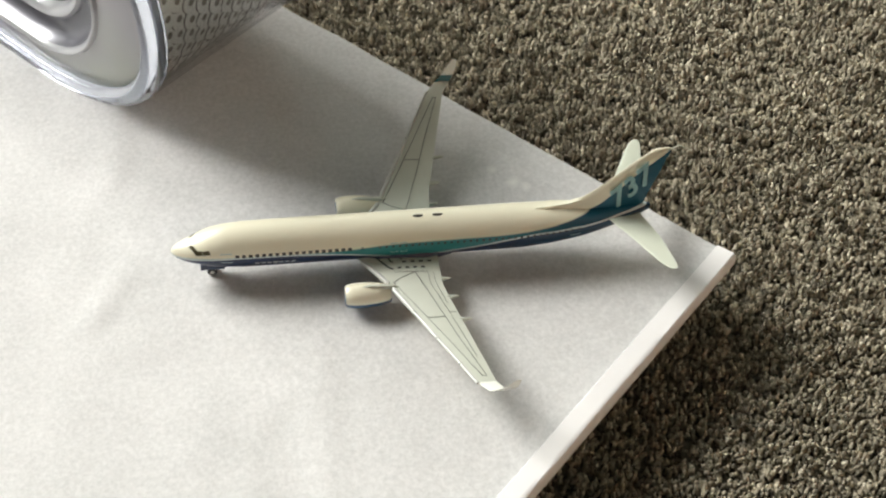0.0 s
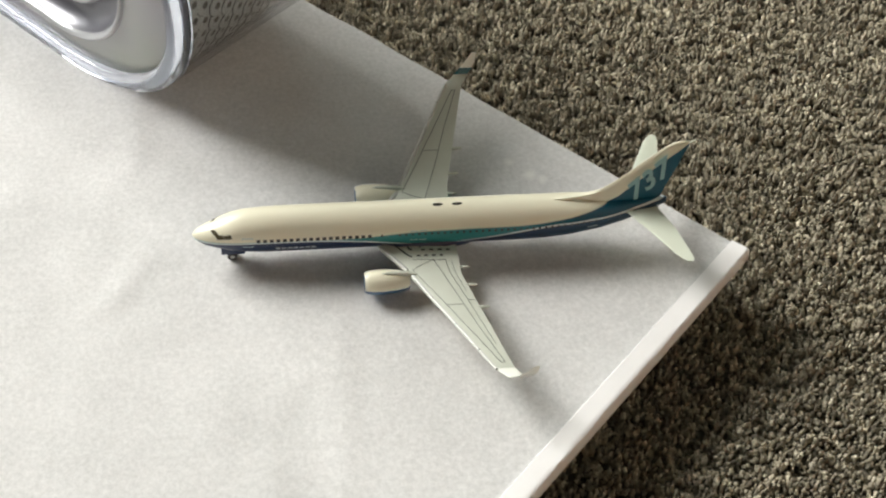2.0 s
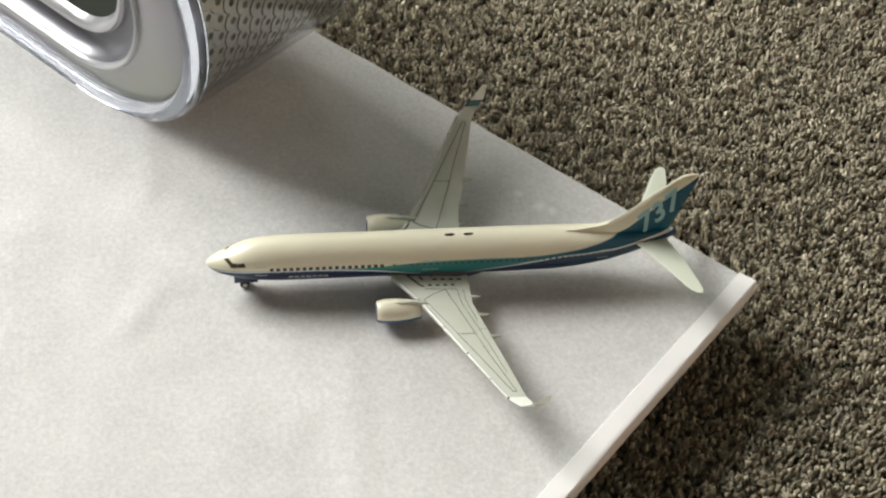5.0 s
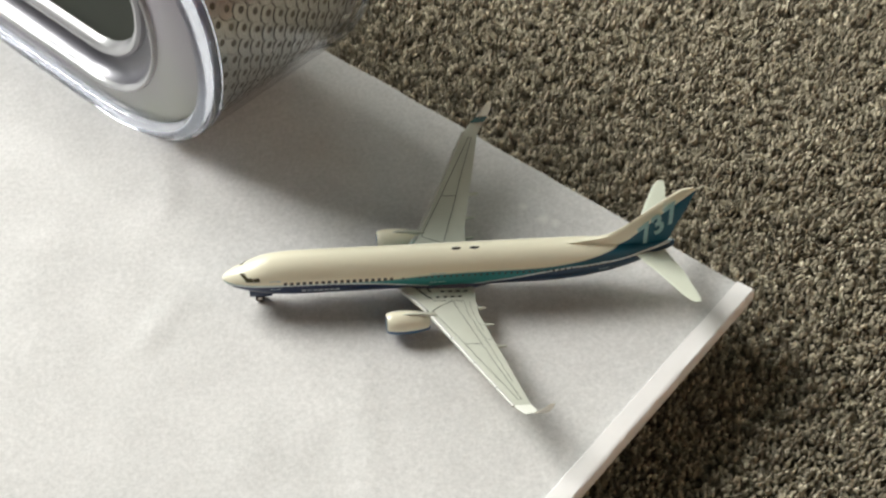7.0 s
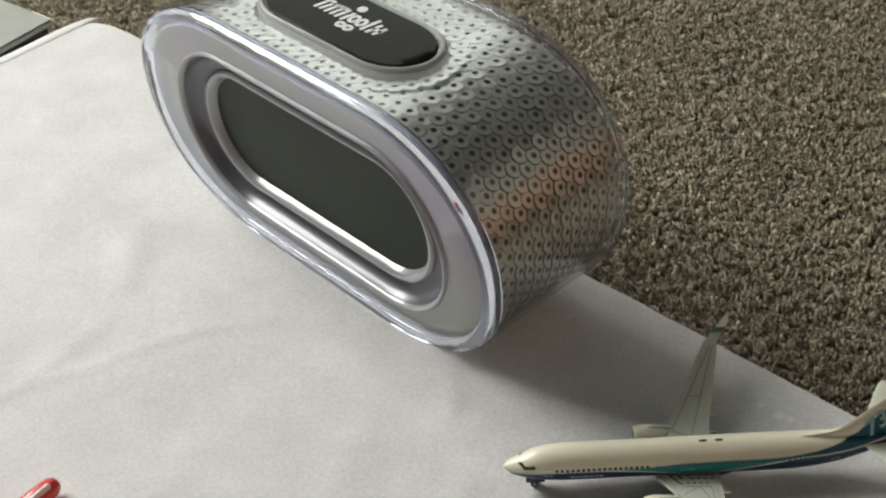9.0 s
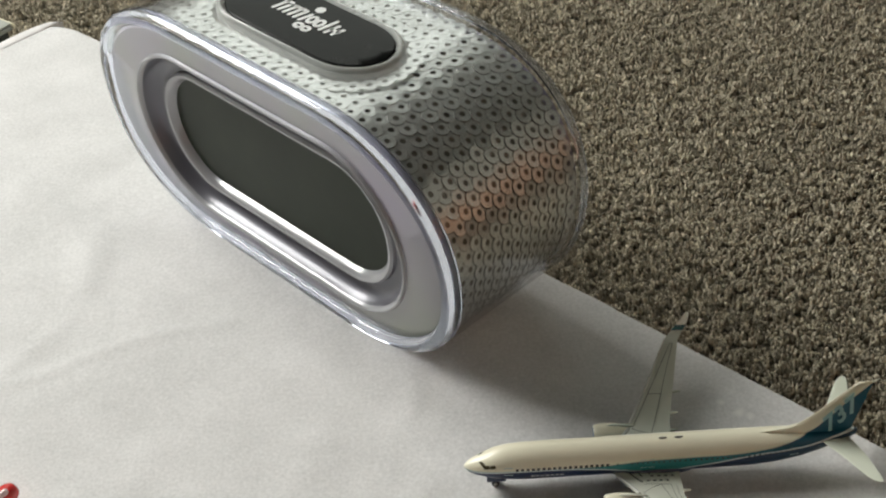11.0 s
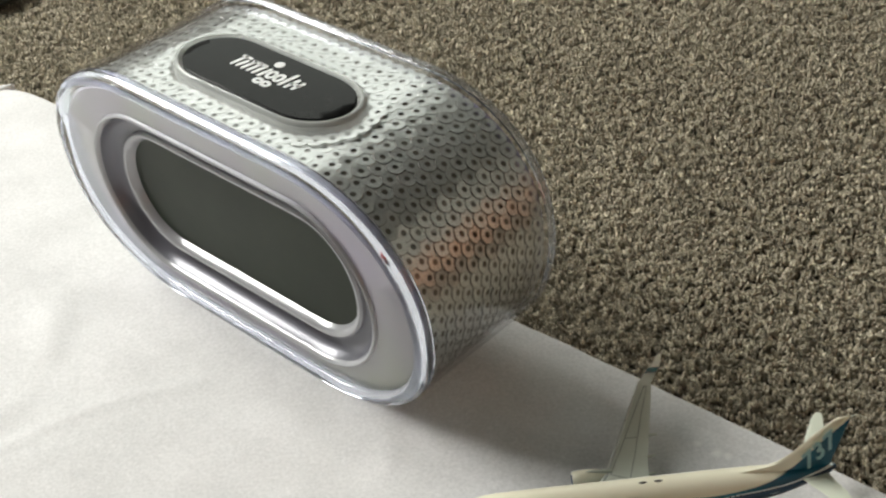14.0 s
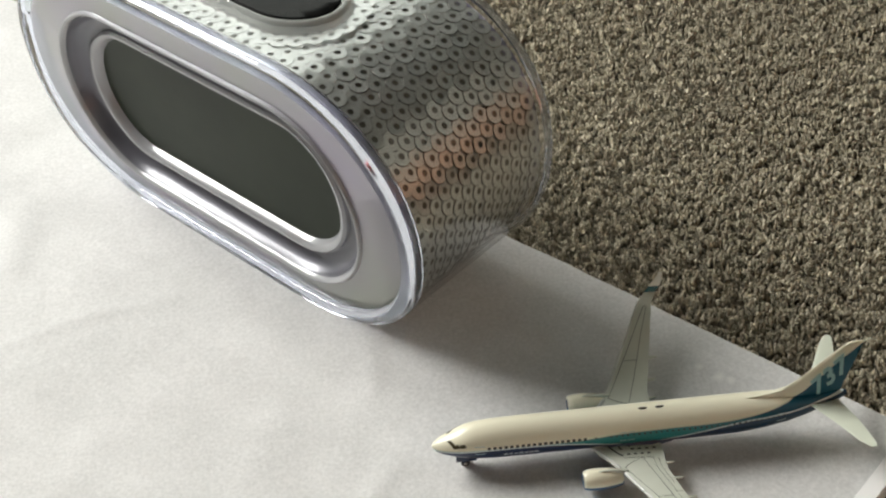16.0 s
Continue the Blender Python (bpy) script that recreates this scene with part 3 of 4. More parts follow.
        printed([q(0.12, 4.5), q(0.34, 4.0), q(0.60, 3.5)], 0.07)
        printed([q(0.215, 8.9), q(0.43, 8.9), q(0.635, 8.9)], 0.07)
        printed([q(0.52, 15.7), q(0.70, 15.7)], 0.07)
        if side < 0:
            printed([q(fx, y) for fx, y in ((0.79, 3.5), (0.77, 4.9), (0.80, 8.1), (0.80, 11.0), (0.80, 13.6))], 0.06)
            printed([q(fx, y) for fx, y in ((0.885, 3.5), (0.87, 4.7), (0.885, 7.3))], 0.05)
            printed([q(0.28, 3.4), q(0.79, 3.5)], 0.05)
            printed([q(0.80, 8.4), q(0.97, 8.4)], 0.05)
        for y, first in ((2.35, 0.50), (2.98, 0.38)):
            for i in range(4):
                printed([q(first + 0.115 * i, y), q(first + 0.055 + 0.115 * i, y)], 0.42)
        printed([q(0.20, 1.65), q(0.23, 2.35), q(0.26, 2.95), q(0.30, 3.1)], 0.40)
        printed([q(0.36, 1.7), q(0.345, 2.2), q(0.37, 2.35)], 0.40)
        printed([q(0.50, 1.6), q(0.51, 2.1)], 0.34)
        for y, out in ((4.25, 0.78), (6.47, 0.86), (9.2, 0.88)):
            bm = bmesh.new()
            te = wing_te(y)
            zz = wing_z(y) - 0.06
            tube(bm, [Vector((te - 1.9, side * y, zz - 0.2)) * K, Vector((te - 1.0, side * y, zz - 0.18)) * K, Vector((te, side * y, zz - 0.06)) * K, Vector((te + out * 0.75, side * y, zz)) * K, Vector((te + out, side * y, zz)) * K],
                 [0.15, 0.5, 0.48, 0.30, 0.16], 8)
            part("flap_fairing", bm, WING, wing)
        # engine
        cy, cz = side * 4.95, 1.55
        bm = bmesh.new()
        rings = []
        prof = [(14.25, 0.70), (14.18, 0.83), (14.35, 0.96), (14.9, 1.06), (15.8, 1.08), (16.9, 0.98), (17.9, 0.76), (18.0, 0.68), (17.2, 0.6)]
        for x, r in prof:
            ring = []
            for k in range(24):
                a = 2 * math.pi * k / 24
                flat = 0.9 if math.sin(a) < -0.5 else 1.0
                ring.append(Vector((x, cy + r * math.cos(a), cz + r * math.sin(a) * flat)) * K)
            rings.append(ring)
        loft(bm, rings, True, True)
        eng = part("engine", bm, CREAM_PAINT, plane, "cream engine nacelle with blue underside")
        for f in eng.data.polygons:
            f.material_index = 0
        eng.data.materials.append(BLUE_PAINT)
        eng.data.materials.append(GLASS_DARK)
        for f in eng.data.polygons:
            c = f.center / MM / K
            if len(f.vertices) > 4 and c.x < 15:
                f.material_index = 2
            elif c.z < cz - 0.02 + 0.04 * (c.x - 14.2):
                f.material_index = 1
        bm = bmesh.new()
        rings = []
        for x, zt, zb, w in ((15.5, 2.60, 2.2, 0.03), (16.2, 2.76, 2.1, 0.15), (17.5, 2.72, 2.0, 0.2), (18.4, 2.52, 2.0, 0.16), (19, 2.30, 2.1, 0.05)):
            rings.append([Vector((x, cy - w, zb)) * K, Vector((x, cy + w, zb)) * K, Vector((x, cy + w * 0.6, zt)) * K, Vector((x, cy - w * 0.6, zt)) * K])
        loft(bm, rings)
        part("pylon", bm, WING, eng)
        # tailplane
        bm = bmesh.new()
        surface(bm, [(36.75, side * 0.5, 4.55, 3.3, 0), (37.0, side * 0.9, 4.6, 3.1, 0), (38.6, side * 3.6, 4.88, 2.4, 0), (40.2, side * 6.6, 5.18, 1.35, 0), (40.65, side * 7.2, 5.24, 0.95, 0), (41.0, side * 7.5, 5.27, 0.45, 0)], 0.09)
        part("tailplane", bm, TAIL_WHITE, plane, "pale tailplane")
        # main gear
        for w in (-0.42, 0.42):
            wheel(plane, 19.6, side * 2.86 + w, 0.58, 0.18)
        bm = bmesh.new()
        tube(bm, [Vector((19.6, side * 2.86, 0.58)) * K, Vector((19.4, side * 2.7, 2.2)) * K], 0.16 * K, 8)
        part("gear_strut", bm, METAL, plane)

    # fin
    bm = bmesh.new()
    rings = []
    for z, le, te, w in ((4.9, 32.6, 40.1, 0.30), (5.6, 33.3, 40.3, 0.28), (6.1, 34.2, 40.4, 0.27), (6.6, 34.95, 40.5, 0.26), (7.2, 35.72, 40.65, 0.24), (8.0, 36.5, 40.85, 0.22), (9.4, 37.8, 41.2, 0.19), (10.5, 38.85, 41.4, 0.17), (11.3, 39.65, 41.6, 0.15), (11.75, 40.2, 41.65, 0.11), (11.88, 40.75, 41.55, 0.04)):
        ring = []
        for t, s in ((0, 0), (0.03, 0.5), (0.12, 1.0), (0.34, 1.38), (0.65, 1.15), (1.0, 0.25), (1.0, -0.25), (0.65, -1.15), (0.34, -1.38), (0.12, -1.0), (0.03, -0.5)):
            ring.append(Vector((le + (te - le) * t, s * w, z)) * K)
        rings.append(ring)
    loft(bm, rings)
    fin = part("fin", bm, PAINT, plane, "teal tail fin with cream leading edge")
    bm = bmesh.new()
    rings = []
    for x, z, h, w in ((30.4, 5.30, 0.10, 0.05), (31.8, 5.30, 0.38, 0.30), (33.7, 5.28, 0.72, 0.36), (35.0, 5.3, 1.1, 0.30), (36.4, 5.4, 1.2, 0.22)):
        rings.append([Vector((x, -w, z - 0.4)) * K, Vector((x, w, z - 0.4)) * K, Vector((x, w * 0.5, z + h)) * K, Vector((x, -w * 0.5, z + h)) * K])
    loft(bm, rings)
    part("dorsal_fairing", bm, CREAM_PAINT, fin)
    # figures on the fin, set upright along its lean
    for face in (-1, 1):
        tc = bpy.data.curves.new("tail_number", "FONT")
        tc.body, tc.size, tc.extrude, tc.align_x, tc.align_y = "737", 2.75 * K * MM, 0.00003, "CENTER", "CENTER"
        tc.shear, tc.space_character, tc.offset = 0.6, 1.12, 0.00021
        tob = new("tail_number", tc)
        dg = bpy.context.evaluated_depsgraph_get()
        me = bpy.data.meshes.new_from_object(tob.evaluated_get(dg))
        bpy.data.objects.remove(tob)
        num = new("tail_number", me)
        me.materials.append(PALE_PRINT)
        num.parent = fin
        num["label"] = "pale printed figures"
        tilt = Matrix.Rotation(radians(-52), 4, "Z")
        if face < 0:
            num.matrix_local = Matrix.Translation(Vector((38.5, -0.385, 7.35)) * K * MM) @ pose(0, 0, 0, 90.5, 0, 0) @ tilt.inverted()
        else:
            num.matrix_local = Matrix.Translation(Vector((38.5, 0.385, 7.35)) * K * MM) @ pose(0, 0, 0, 89.5, 0, 180) @ tilt
    # cockpit glass
    for side in (-1, 1):
        for x0, x1, a0, a1, shear in ((1.50, 1.86, 24, 52, 0.45), (1.92, 2.55, 50, 66, 0.2), (2.63, 3.2, 54, 67, 0.15)):
            bm = bmesh.new()
            rows = []
            for i in range(7):
                ang = a0 + (a1 - a0) * i / 6
                row = []
                for j in range(5):
                    x = x0 + (x1 - x0) * j / 4 + shear * i / 6
                    row.append(bm.verts.new(on_body(x, -side * radians(ang), 0.02)))
                rows.append(row)
            for p, r in zip(rows, rows[1:]):
                for j in range(4):
                    bm.faces.new((p[j], p[j + 1], r[j + 1], r[j]))
            bmesh.ops.solidify(bm, geom=bm.faces[:], thickness=0.04)
            part("cockpit_window", bm, COCKPIT_PRINT, plane, "dark printed cockpit window")
        # cabin windows and door outlines
        bm = bmesh.new()
        bp = bmesh.new()

        def patch(dst, x, a, hw, ha, out=0.015):
            ring = [on_body(x + dx * hw, -side * radians(a + da * ha), out) for dx, da in ((-1, -1), (1, -1), (1, 1), (-1, 1))]
            back = [on_body(x + dx * hw, -side * radians(a + da * ha), -0.05) for dx, da in ((-1, -1), (1, -1), (1, 1), (-1, 1))]
            loft(dst, [back, ring])
        x = 5.5
        while x < 35.0:
            if x < 15.2 or (15.9 < x < 16.1) or x > 17.2:
                bw = bmesh.new()
                small = 1.0 if x < 15.5 else 0.62
                patch(bw, x, 77 - (0.25 * max(0, x - 28)), 0.16 * small, 4.2 * small)
                part("cabin_window", bw, GLASS_DARK, plane)
            x += 0.55 if x < 15.0 or x > 17 else 0.5
        bm.free()
        for xd, aw in ((4.6, 0.42), (18.6, 0.26), (19.4, 0.26), (34.2, 0.38)):
            for dx in (-aw, aw):
                patch(bp, xd + dx, 82, 0.05, 14, 0.012)
            for da in (-14, 14):
                ring0 = 82 + da
                patch(bp, xd, ring0, aw, 1.0, 0.012)
        # small printed marking near the nose, too small to read
        for k in range(7):
            bw = bmesh.new()
            patch(bw, 7.1 + 0.5 * k, 103.5, 0.19, 2.2 if k % 3 else 3.0, 0.014)
            part("printed_bar", bw, WHITE_BARS, plane, "small pale printed bar")
        tagged(part("door_print", bp, DOOR_PRINT, plane, "thin pale printed door outlines"), kind="stuff")
    # vents on the spine
    for x in (20.75, 22.4):
        bm = bmesh.new()
        rings = []
        for i in range(7):
            t = i / 6
            w = 0.16 * math.sin(math.pi * (0.04 + 0.92 * t)) ** 0.6
            xx = x - 0.42 + 0.84 * t
            rings.append([Vector((xx, -w, 5.48)) * K, Vector((xx, w, 5.48)) * K, Vector((xx, w * 0.5, 5.58)) * K, Vector((xx, -w * 0.5, 5.58)) * K])
        loft(bm, rings)
        part("antenna", bm, GLASS_DARK, plane, "small dark antenna blade")
    # nose gear
    for w in (-0.28, 0.28):
        wheel(plane, 3.2, w, 0.42, 0.13)
    bm = bmesh.new()
    tube(bm, [Vector((3.2, 0, 0.42)) * K, Vector((3.35, 0, 2.2)) * K], 0.13 * K, 8)
    part("gear_strut", bm, METAL, plane)
    for w in (-0.5, 0.5):
        bm = bmesh.new()
        box(bm, 2.3 * K, 4.3 * K, (w - 0.05) * K, (w + 0.05) * K, 0.95 * K, 2.2 * K)
        part("gear_door", bm, NAVY_PAINT, plane)
    bm = bmesh.new()
    tube(bm, [Vector((41.4, -0.02, 11.6)) * K, Vector((42.3, 0.1, 12.0)) * K, Vector((43.2, 0.15, 11.4)) * K, Vector((43.5, 0.2, 11.2)) * K], 0.13, 5)
    part("glue_thread", bm, TAIL_WHITE, fin, "thin pale thread at the fin tip")
    return plane


airliner()


# ---- the alarm clock, in its own millimetres: x along the front, y to the back ----
CW, CH, CD = 163.4, 82.3, 45.0
SILVER = grain(material("sequin_silver", (0.84, 0.87, 0.82), 0.31, 0.84, coat=0.1), (0.86, 0.885, 0.84), (0.91, 0.925, 0.89), 200)
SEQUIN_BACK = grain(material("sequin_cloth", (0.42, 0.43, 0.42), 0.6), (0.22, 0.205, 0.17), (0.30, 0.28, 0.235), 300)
SHELL = clear_plastic("clear_shell", (0.95, 0.95, 0.96), 0.05, 0.055, 0.5)
RIM = material("clear_rim", (0.85, 0.895, 1.0), 0.04)
bsdf(RIM).inputs["Transmission Weight"].default_value = 1.0
bsdf(RIM).inputs["IOR"].default_value = 1.46
# dark band painted for the shade in the gaps between sequins
SEQUIN_GAP_SHADE = material("sequin_gap_shade", (0.11, 0.105, 0.09), 0.45, 0.3)
SURROUND = material("surround_plastic", (0.62, 0.65, 0.63), 0.12, coat=0.6)
bsdf(SURROUND).inputs["Alpha"].default_value = 0.5
# iridescent sheen is put in the colour as lilac and green mottling
PEARL = grain(material("pearl_plastic", (0.24, 0.23, 0.26), 0.24, 0.2, coat=0.5), (0.41, 0.375, 0.475), (0.40, 0.425, 0.385), 26, 1.5)
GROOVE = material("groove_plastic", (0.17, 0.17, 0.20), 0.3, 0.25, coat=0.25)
RIDGE = material("ridge_plastic", (0.46, 0.465, 0.49), 0.2, 0.1, coat=0.3)
LCD = grain(material("lcd_panel", (0.02, 0.022, 0.015), 0.35, spec=0.18), (0.017, 0.024, 0.014), (0.030, 0.041, 0.024), 25)
BLACK_GLOSS = grain(material("black_button", (0.008, 0.008, 0.009), 0.22, spec=0.12), (0.006, 0.007, 0.007), (0.014, 0.014, 0.014), 300)
WHITE_PRINT = material("white_print", (0.8, 0.82, 0.82), 0.5)


def oval(w, h, k, y, cx=0.0, cz=CH / 2, n=2.17, arc=26, mid=14):
    """A ring of points on a round-ended outline: width, height, length of the rounded ends."""
    pts = []
    for sx in (1, -1):
        for i in range(arc + 1):
            a = math.pi / 2 - math.pi * i / arc
            c, s = abs(math.cos(a)) ** (2 / n), abs(math.sin(a)) ** (2 / n) * (1 if a >= 0 else -1)
            if i == 0 or i == arc:
                c = 0
            pts.append(Vector((cx + sx * (w / 2 - k + k * c), y, cz + sx * s * h / 2)))
        for i in range(1, mid):
            t = i / mid
            pts.append(Vector((cx + sx * (w / 2 - k) * (1 - 2 * t), y, cz - sx * h / 2)))
    return pts


def clock_ring(inset, y, **kw):
    return oval(CW - 2 * inset, CH - 2 * inset, 49.3 - inset, y, **kw)


def lean(p):
    """The front leans a little forward and the back slopes away."""
    return Vector((p.x, p.y + p.z * (-0.042 + 0.159 * p.y / CD), p.z))


def clock_part(name, bm, mat, parent, label="", smooth=True):
    for v in bm.verts:
        v.co = lean(v.co)
    return part(name, bm, mat, parent, label, smooth)


def along(inset):
    """Places and outward normals evenly spaced round the drum, as a function of arc length."""
    pts = clock_ring(inset, 0)
    seg = [0.0]
    for a, b in zip(pts, pts[1:] + pts[:1]):
        seg.append(seg[-1] + (b - a).length)
    total = seg[-1]

    def at(s):
        s %= total
        for i in range(len(pts)):
            if seg[i] <= s <= seg[i + 1] and seg[i + 1] > seg[i]:
                t = (s - seg[i]) / (seg[i + 1] - seg[i])
                a, b = pts[i], pts[(i + 1) % len(pts)]
                d = (b - a).normalized()
                return a + (b - a) * t, d, Vector((d.z, 0, -d.x)) * -1
        return pts[0], Vector((1, 0, 0)), Vector((0, 0, 1))
    return at, total


CLOCK_POSE = pose(-0.05377, 0.09118, 0.0, 0, 0, -46.93)


def alarm_clock():
    clock = thing("alarm_clock", CLOCK_POSE, "silver sequined digital alarm clock in clear plastic, display blank", "alarm clock")
    bm = bmesh.new()
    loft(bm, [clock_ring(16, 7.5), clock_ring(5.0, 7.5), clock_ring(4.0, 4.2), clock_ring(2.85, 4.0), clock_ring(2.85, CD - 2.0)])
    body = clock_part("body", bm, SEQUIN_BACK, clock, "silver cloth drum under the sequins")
    # clear shell, with walls and a rounded back lip
    bm = bmesh.new()
    loft(bm, [clock_ring(1.3, 2.1), clock_ring(0.0, 2.1), clock_ring(0.0, CD - 1), clock_ring(0.6, CD + 0.8), clock_ring(2.0, CD + 1.8), clock_ring(4.0, CD + 1.8), clock_ring(2.2, CD + 0.2), clock_ring(1.3, CD - 1), clock_ring(1.3, 2.1)], False, False)
    clock_part("shell", bm, SHELL, clock, "clear glossy plastic shell").visible_shadow = False
    def groove(g, y):
        return oval(122.5 - 2 * g, 56.5 - 2 * g, 28 - g * 0.8, y, 0.2, 40.0, 2.0)

    def window(g, y):
        return oval(100 - 2 * g, 37.5 - 2 * g, 19 - g * 0.8, y, 0.0, 39.5, 2.05)
    # front: outer rim, pearl ring, groove, lip, display
    bm = bmesh.new()
    profile = ((1.5, 2.0), (0.6, 2.3), (0.0, 1.9), (-0.1, 0.6), (0.1, -0.4), (0.8, -1.2), (1.9, -1.7), (3.1, -1.8), (4.1, -1.5), (4.7, -0.8), (4.8, 0.2), (1.7, 0.5), (1.5, 2.0))
    loft(bm, [clock_ring(i, y) for i, y in profile], False, False)
    bmesh.ops.remove_doubles(bm, verts=bm.verts, dist=0.0005)
    clock_part("rim", bm, RIM, clock, "clear bluish rounded rim").visible_shadow = False

    bm = bmesh.new()
    loft(bm, [clock_ring(3.2, 4.4), clock_ring(1.9, 1.0), clock_ring(2.2, 0.7), clock_ring(5.0, 0.3), clock_ring(5.6, -0.1), groove(-1.2, -0.2)], False, False)
    clock_part("face_ring", bm, PEARL, clock, "pearly grey plastic face")
    bm = bmesh.new()
    loft(bm, [groove(-1.3, -0.1), groove(-1.0, -0.9), groove(-0.55, -1.15), groove(-0.1, -1.0), groove(0.3, -0.5), groove(0.7, 0.3)], False, False)
    clock_part("groove_ridge", bm, RIDGE, clock, "raised clear ridge")
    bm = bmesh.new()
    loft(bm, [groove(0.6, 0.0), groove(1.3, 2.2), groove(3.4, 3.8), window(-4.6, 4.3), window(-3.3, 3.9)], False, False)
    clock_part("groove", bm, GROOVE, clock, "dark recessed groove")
    bm = bmesh.new()
    loft(bm, [window(-3.6, 4.3), window(-3.4, 2.9), window(-2.7, 2.3), window(-1.8, 2.4), window(-0.8, 3.3), window(0.1, 5.2)], False, False)
    clock_part("window_lip", bm, RIDGE, clock, "clear raised lip round the display")
    bm = bmesh.new()
    loft(bm, [window(-0.5, 4.7), window(-0.5, 6.0)])
    clock_part("display", bm, LCD, clock, "blank grey-green liquid crystal display")
    bm = bmesh.new()
    loft(bm, [clock_ring(4.2, CD - 1.5), clock_ring(4.2, CD + 1.2)])
    clock_part("back_plate", bm, PEARL, clock, "grey plastic back")

    bm = bmesh.new()
    loft(bm, [clock_ring(0.75 + 0.85 * math.cos(t), CD + 0.8 + 1.1 * math.sin(t)) for t in [2 * math.pi * i / 8 for i in range(9)]], False, False)
    clock_part("back_edge", bm, RIM, clock, "clear rounded back edge").visible_shadow = False

    # snooze button in a clear surround
    def pill(w, h, z, cx=-0.1, cy=20.3):
        pts = []
        for sx in (1, -1):
            for i in range(15):
                t = math.pi / 2 - math.pi * i / 14
                pts.append(Vector((cx + sx * ((w - h * 1.29) / 2 + h * 1.29 / 2 * math.cos(t)), cy + sx * h * 0.39 * math.sin(t), z)))
        return pts
    bm = bmesh.new()
    loft(bm, [pill(74, 28.8, CH - 2.8), pill(73.6, 28.4, CH - 1.4), pill(71.6, 27.0, CH + 0.5), pill(70.2, 26.0, CH + 0.9), pill(69.0, 25.2, CH + 0.9), pill(66.9, 23.8, CH + 0.1), pill(66.5, 23.4, CH - 1)], False, False)
    clock_part("button_surround", bm, SURROUND, clock, "grey bevelled button surround")
    bm = bmesh.new()
    loft(bm, [pill(66.2, 23.2, CH - 1.5), pill(66.2, 23.2, CH + 0.3), pill(65.2, 22.4, CH + 0.7), pill(58, 16, CH + 0.8)])
    button = clock_part("snooze_button", bm, BLACK_GLOSS, clock, "glossy black oval button")
    # white mark on the button: plain strokes
    bm = bmesh.new()
    zt = CH + 0.76

    def stroke(x0, y0, x1, y1, r=0.62):
        along_, n = Vector((x1 - x0, (y1 - y0) * 1.29, 0)).normalized(), 12
        pts = []
        for k in range(n):
            t = math.pi * (k / (n / 2 - 1) if k < n / 2 else (k - n / 2) / (n / 2 - 1))
            d = -1 if k < n / 2 else 1
            side = Vector((-along_.y, along_.x, 0))
            off = (side * math.cos(t) * -d + along_ * math.sin(t) * d) * r
            base = (x0, y0) if d < 0 else (x1, y1)
            pts.append(Vector((base[0] + off.x, base[1] + off.y / 1.29, 0)))
        loft(bm, [[p + Vector((0, 0, z)) for p in pts] for z in (zt, zt + 0.12)])

    def loop(x, y, rx, ry, w=0.6):
        rings = [[Vector((x + (rx + e) * math.cos(2 * math.pi * k / 16), y + (ry + e / 1.29) * math.sin(2 * math.pi * k / 16), z)) for k in range(16)] for e, z in ((w, zt), (w, zt + 0.12), (-w, zt + 0.12), (-w, zt))]
        loft(bm, rings + rings[:1], False, False)

    for x, y0, y1 in ((-14.2, 19.4, 23.4), (-12.0, 19.6, 22.2), (-9.6, 19.5, 23.0), (-7.2, 19.5, 23.0), (-4.9, 19.5, 23.0), (-2.4, 19.4, 22.6), (6.6, 19.4, 24.2), (9.0, 19.4, 23.0), (11.6, 19.8, 22.6)):
        stroke(x, y0, x + 0.9, y1)
    stroke(-14.4, 23.4, -11.2, 23.4)
    stroke(-9.4, 23.0, -4.6, 23.1)
    stroke(9.2, 21.2, 12.4, 21.2)
    for x in (0.8, 4.0):
        loop(x, 21.2, 1.2, 1.35)
        loop(x - 0.9, 17.7, 1.3, 0.8)
    loft(bm, [[Vector((-1.6 + 1.7 * math.cos(2 * math.pi * k / 14), 25.3 + 1.25 * math.sin(2 * math.pi * k / 14), z)) for k in range(14)] for z in (zt, zt + 0.12)])
    clock_part("button_mark", bm, WHITE_PRINT, button, "white printed mark of plain strokes", smooth=False)
    return clock


clock = alarm_clock()


# ---- sequins ----
def sequin_mesh(edge):
    """A flat ring; on the curve a dark outer band paints the shade between neighbours."""
    bm = bmesh.new()
    n = 16
    rings = []
    for r, z in ((0.88, -0.05), (0.88, 0.0), (1.7, 0.02), (2.7 - edge, 0.0), (2.7, -0.02 - edge * 0.7), (2.7, -0.06 - edge * 0.9)):
        rings.append([Vector((r * math.cos(2 * math.pi * k / n), r * math.sin(2 * math.pi * k / n), z)) for k in range(n)])
    loft(bm, rings, False, False)
    me = bpy.data.meshes.new("sequin")
    bmesh.ops.recalc_face_normals(bm, faces=bm.faces)
    bm.to_mesh(me)
    bm.free()
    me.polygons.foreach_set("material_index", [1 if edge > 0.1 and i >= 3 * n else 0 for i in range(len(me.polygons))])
    me.transform(Matrix.Diagonal((MM, MM, MM, 1)))
    me.polygons.foreach_set("use_smooth", [True] * len(me.polygons))
    me.set_sharp_from_angle(angle=radians(25))
    me.materials.append(SILVER)
    me.materials.append(SEQUIN_GAP_SHADE)
    return me


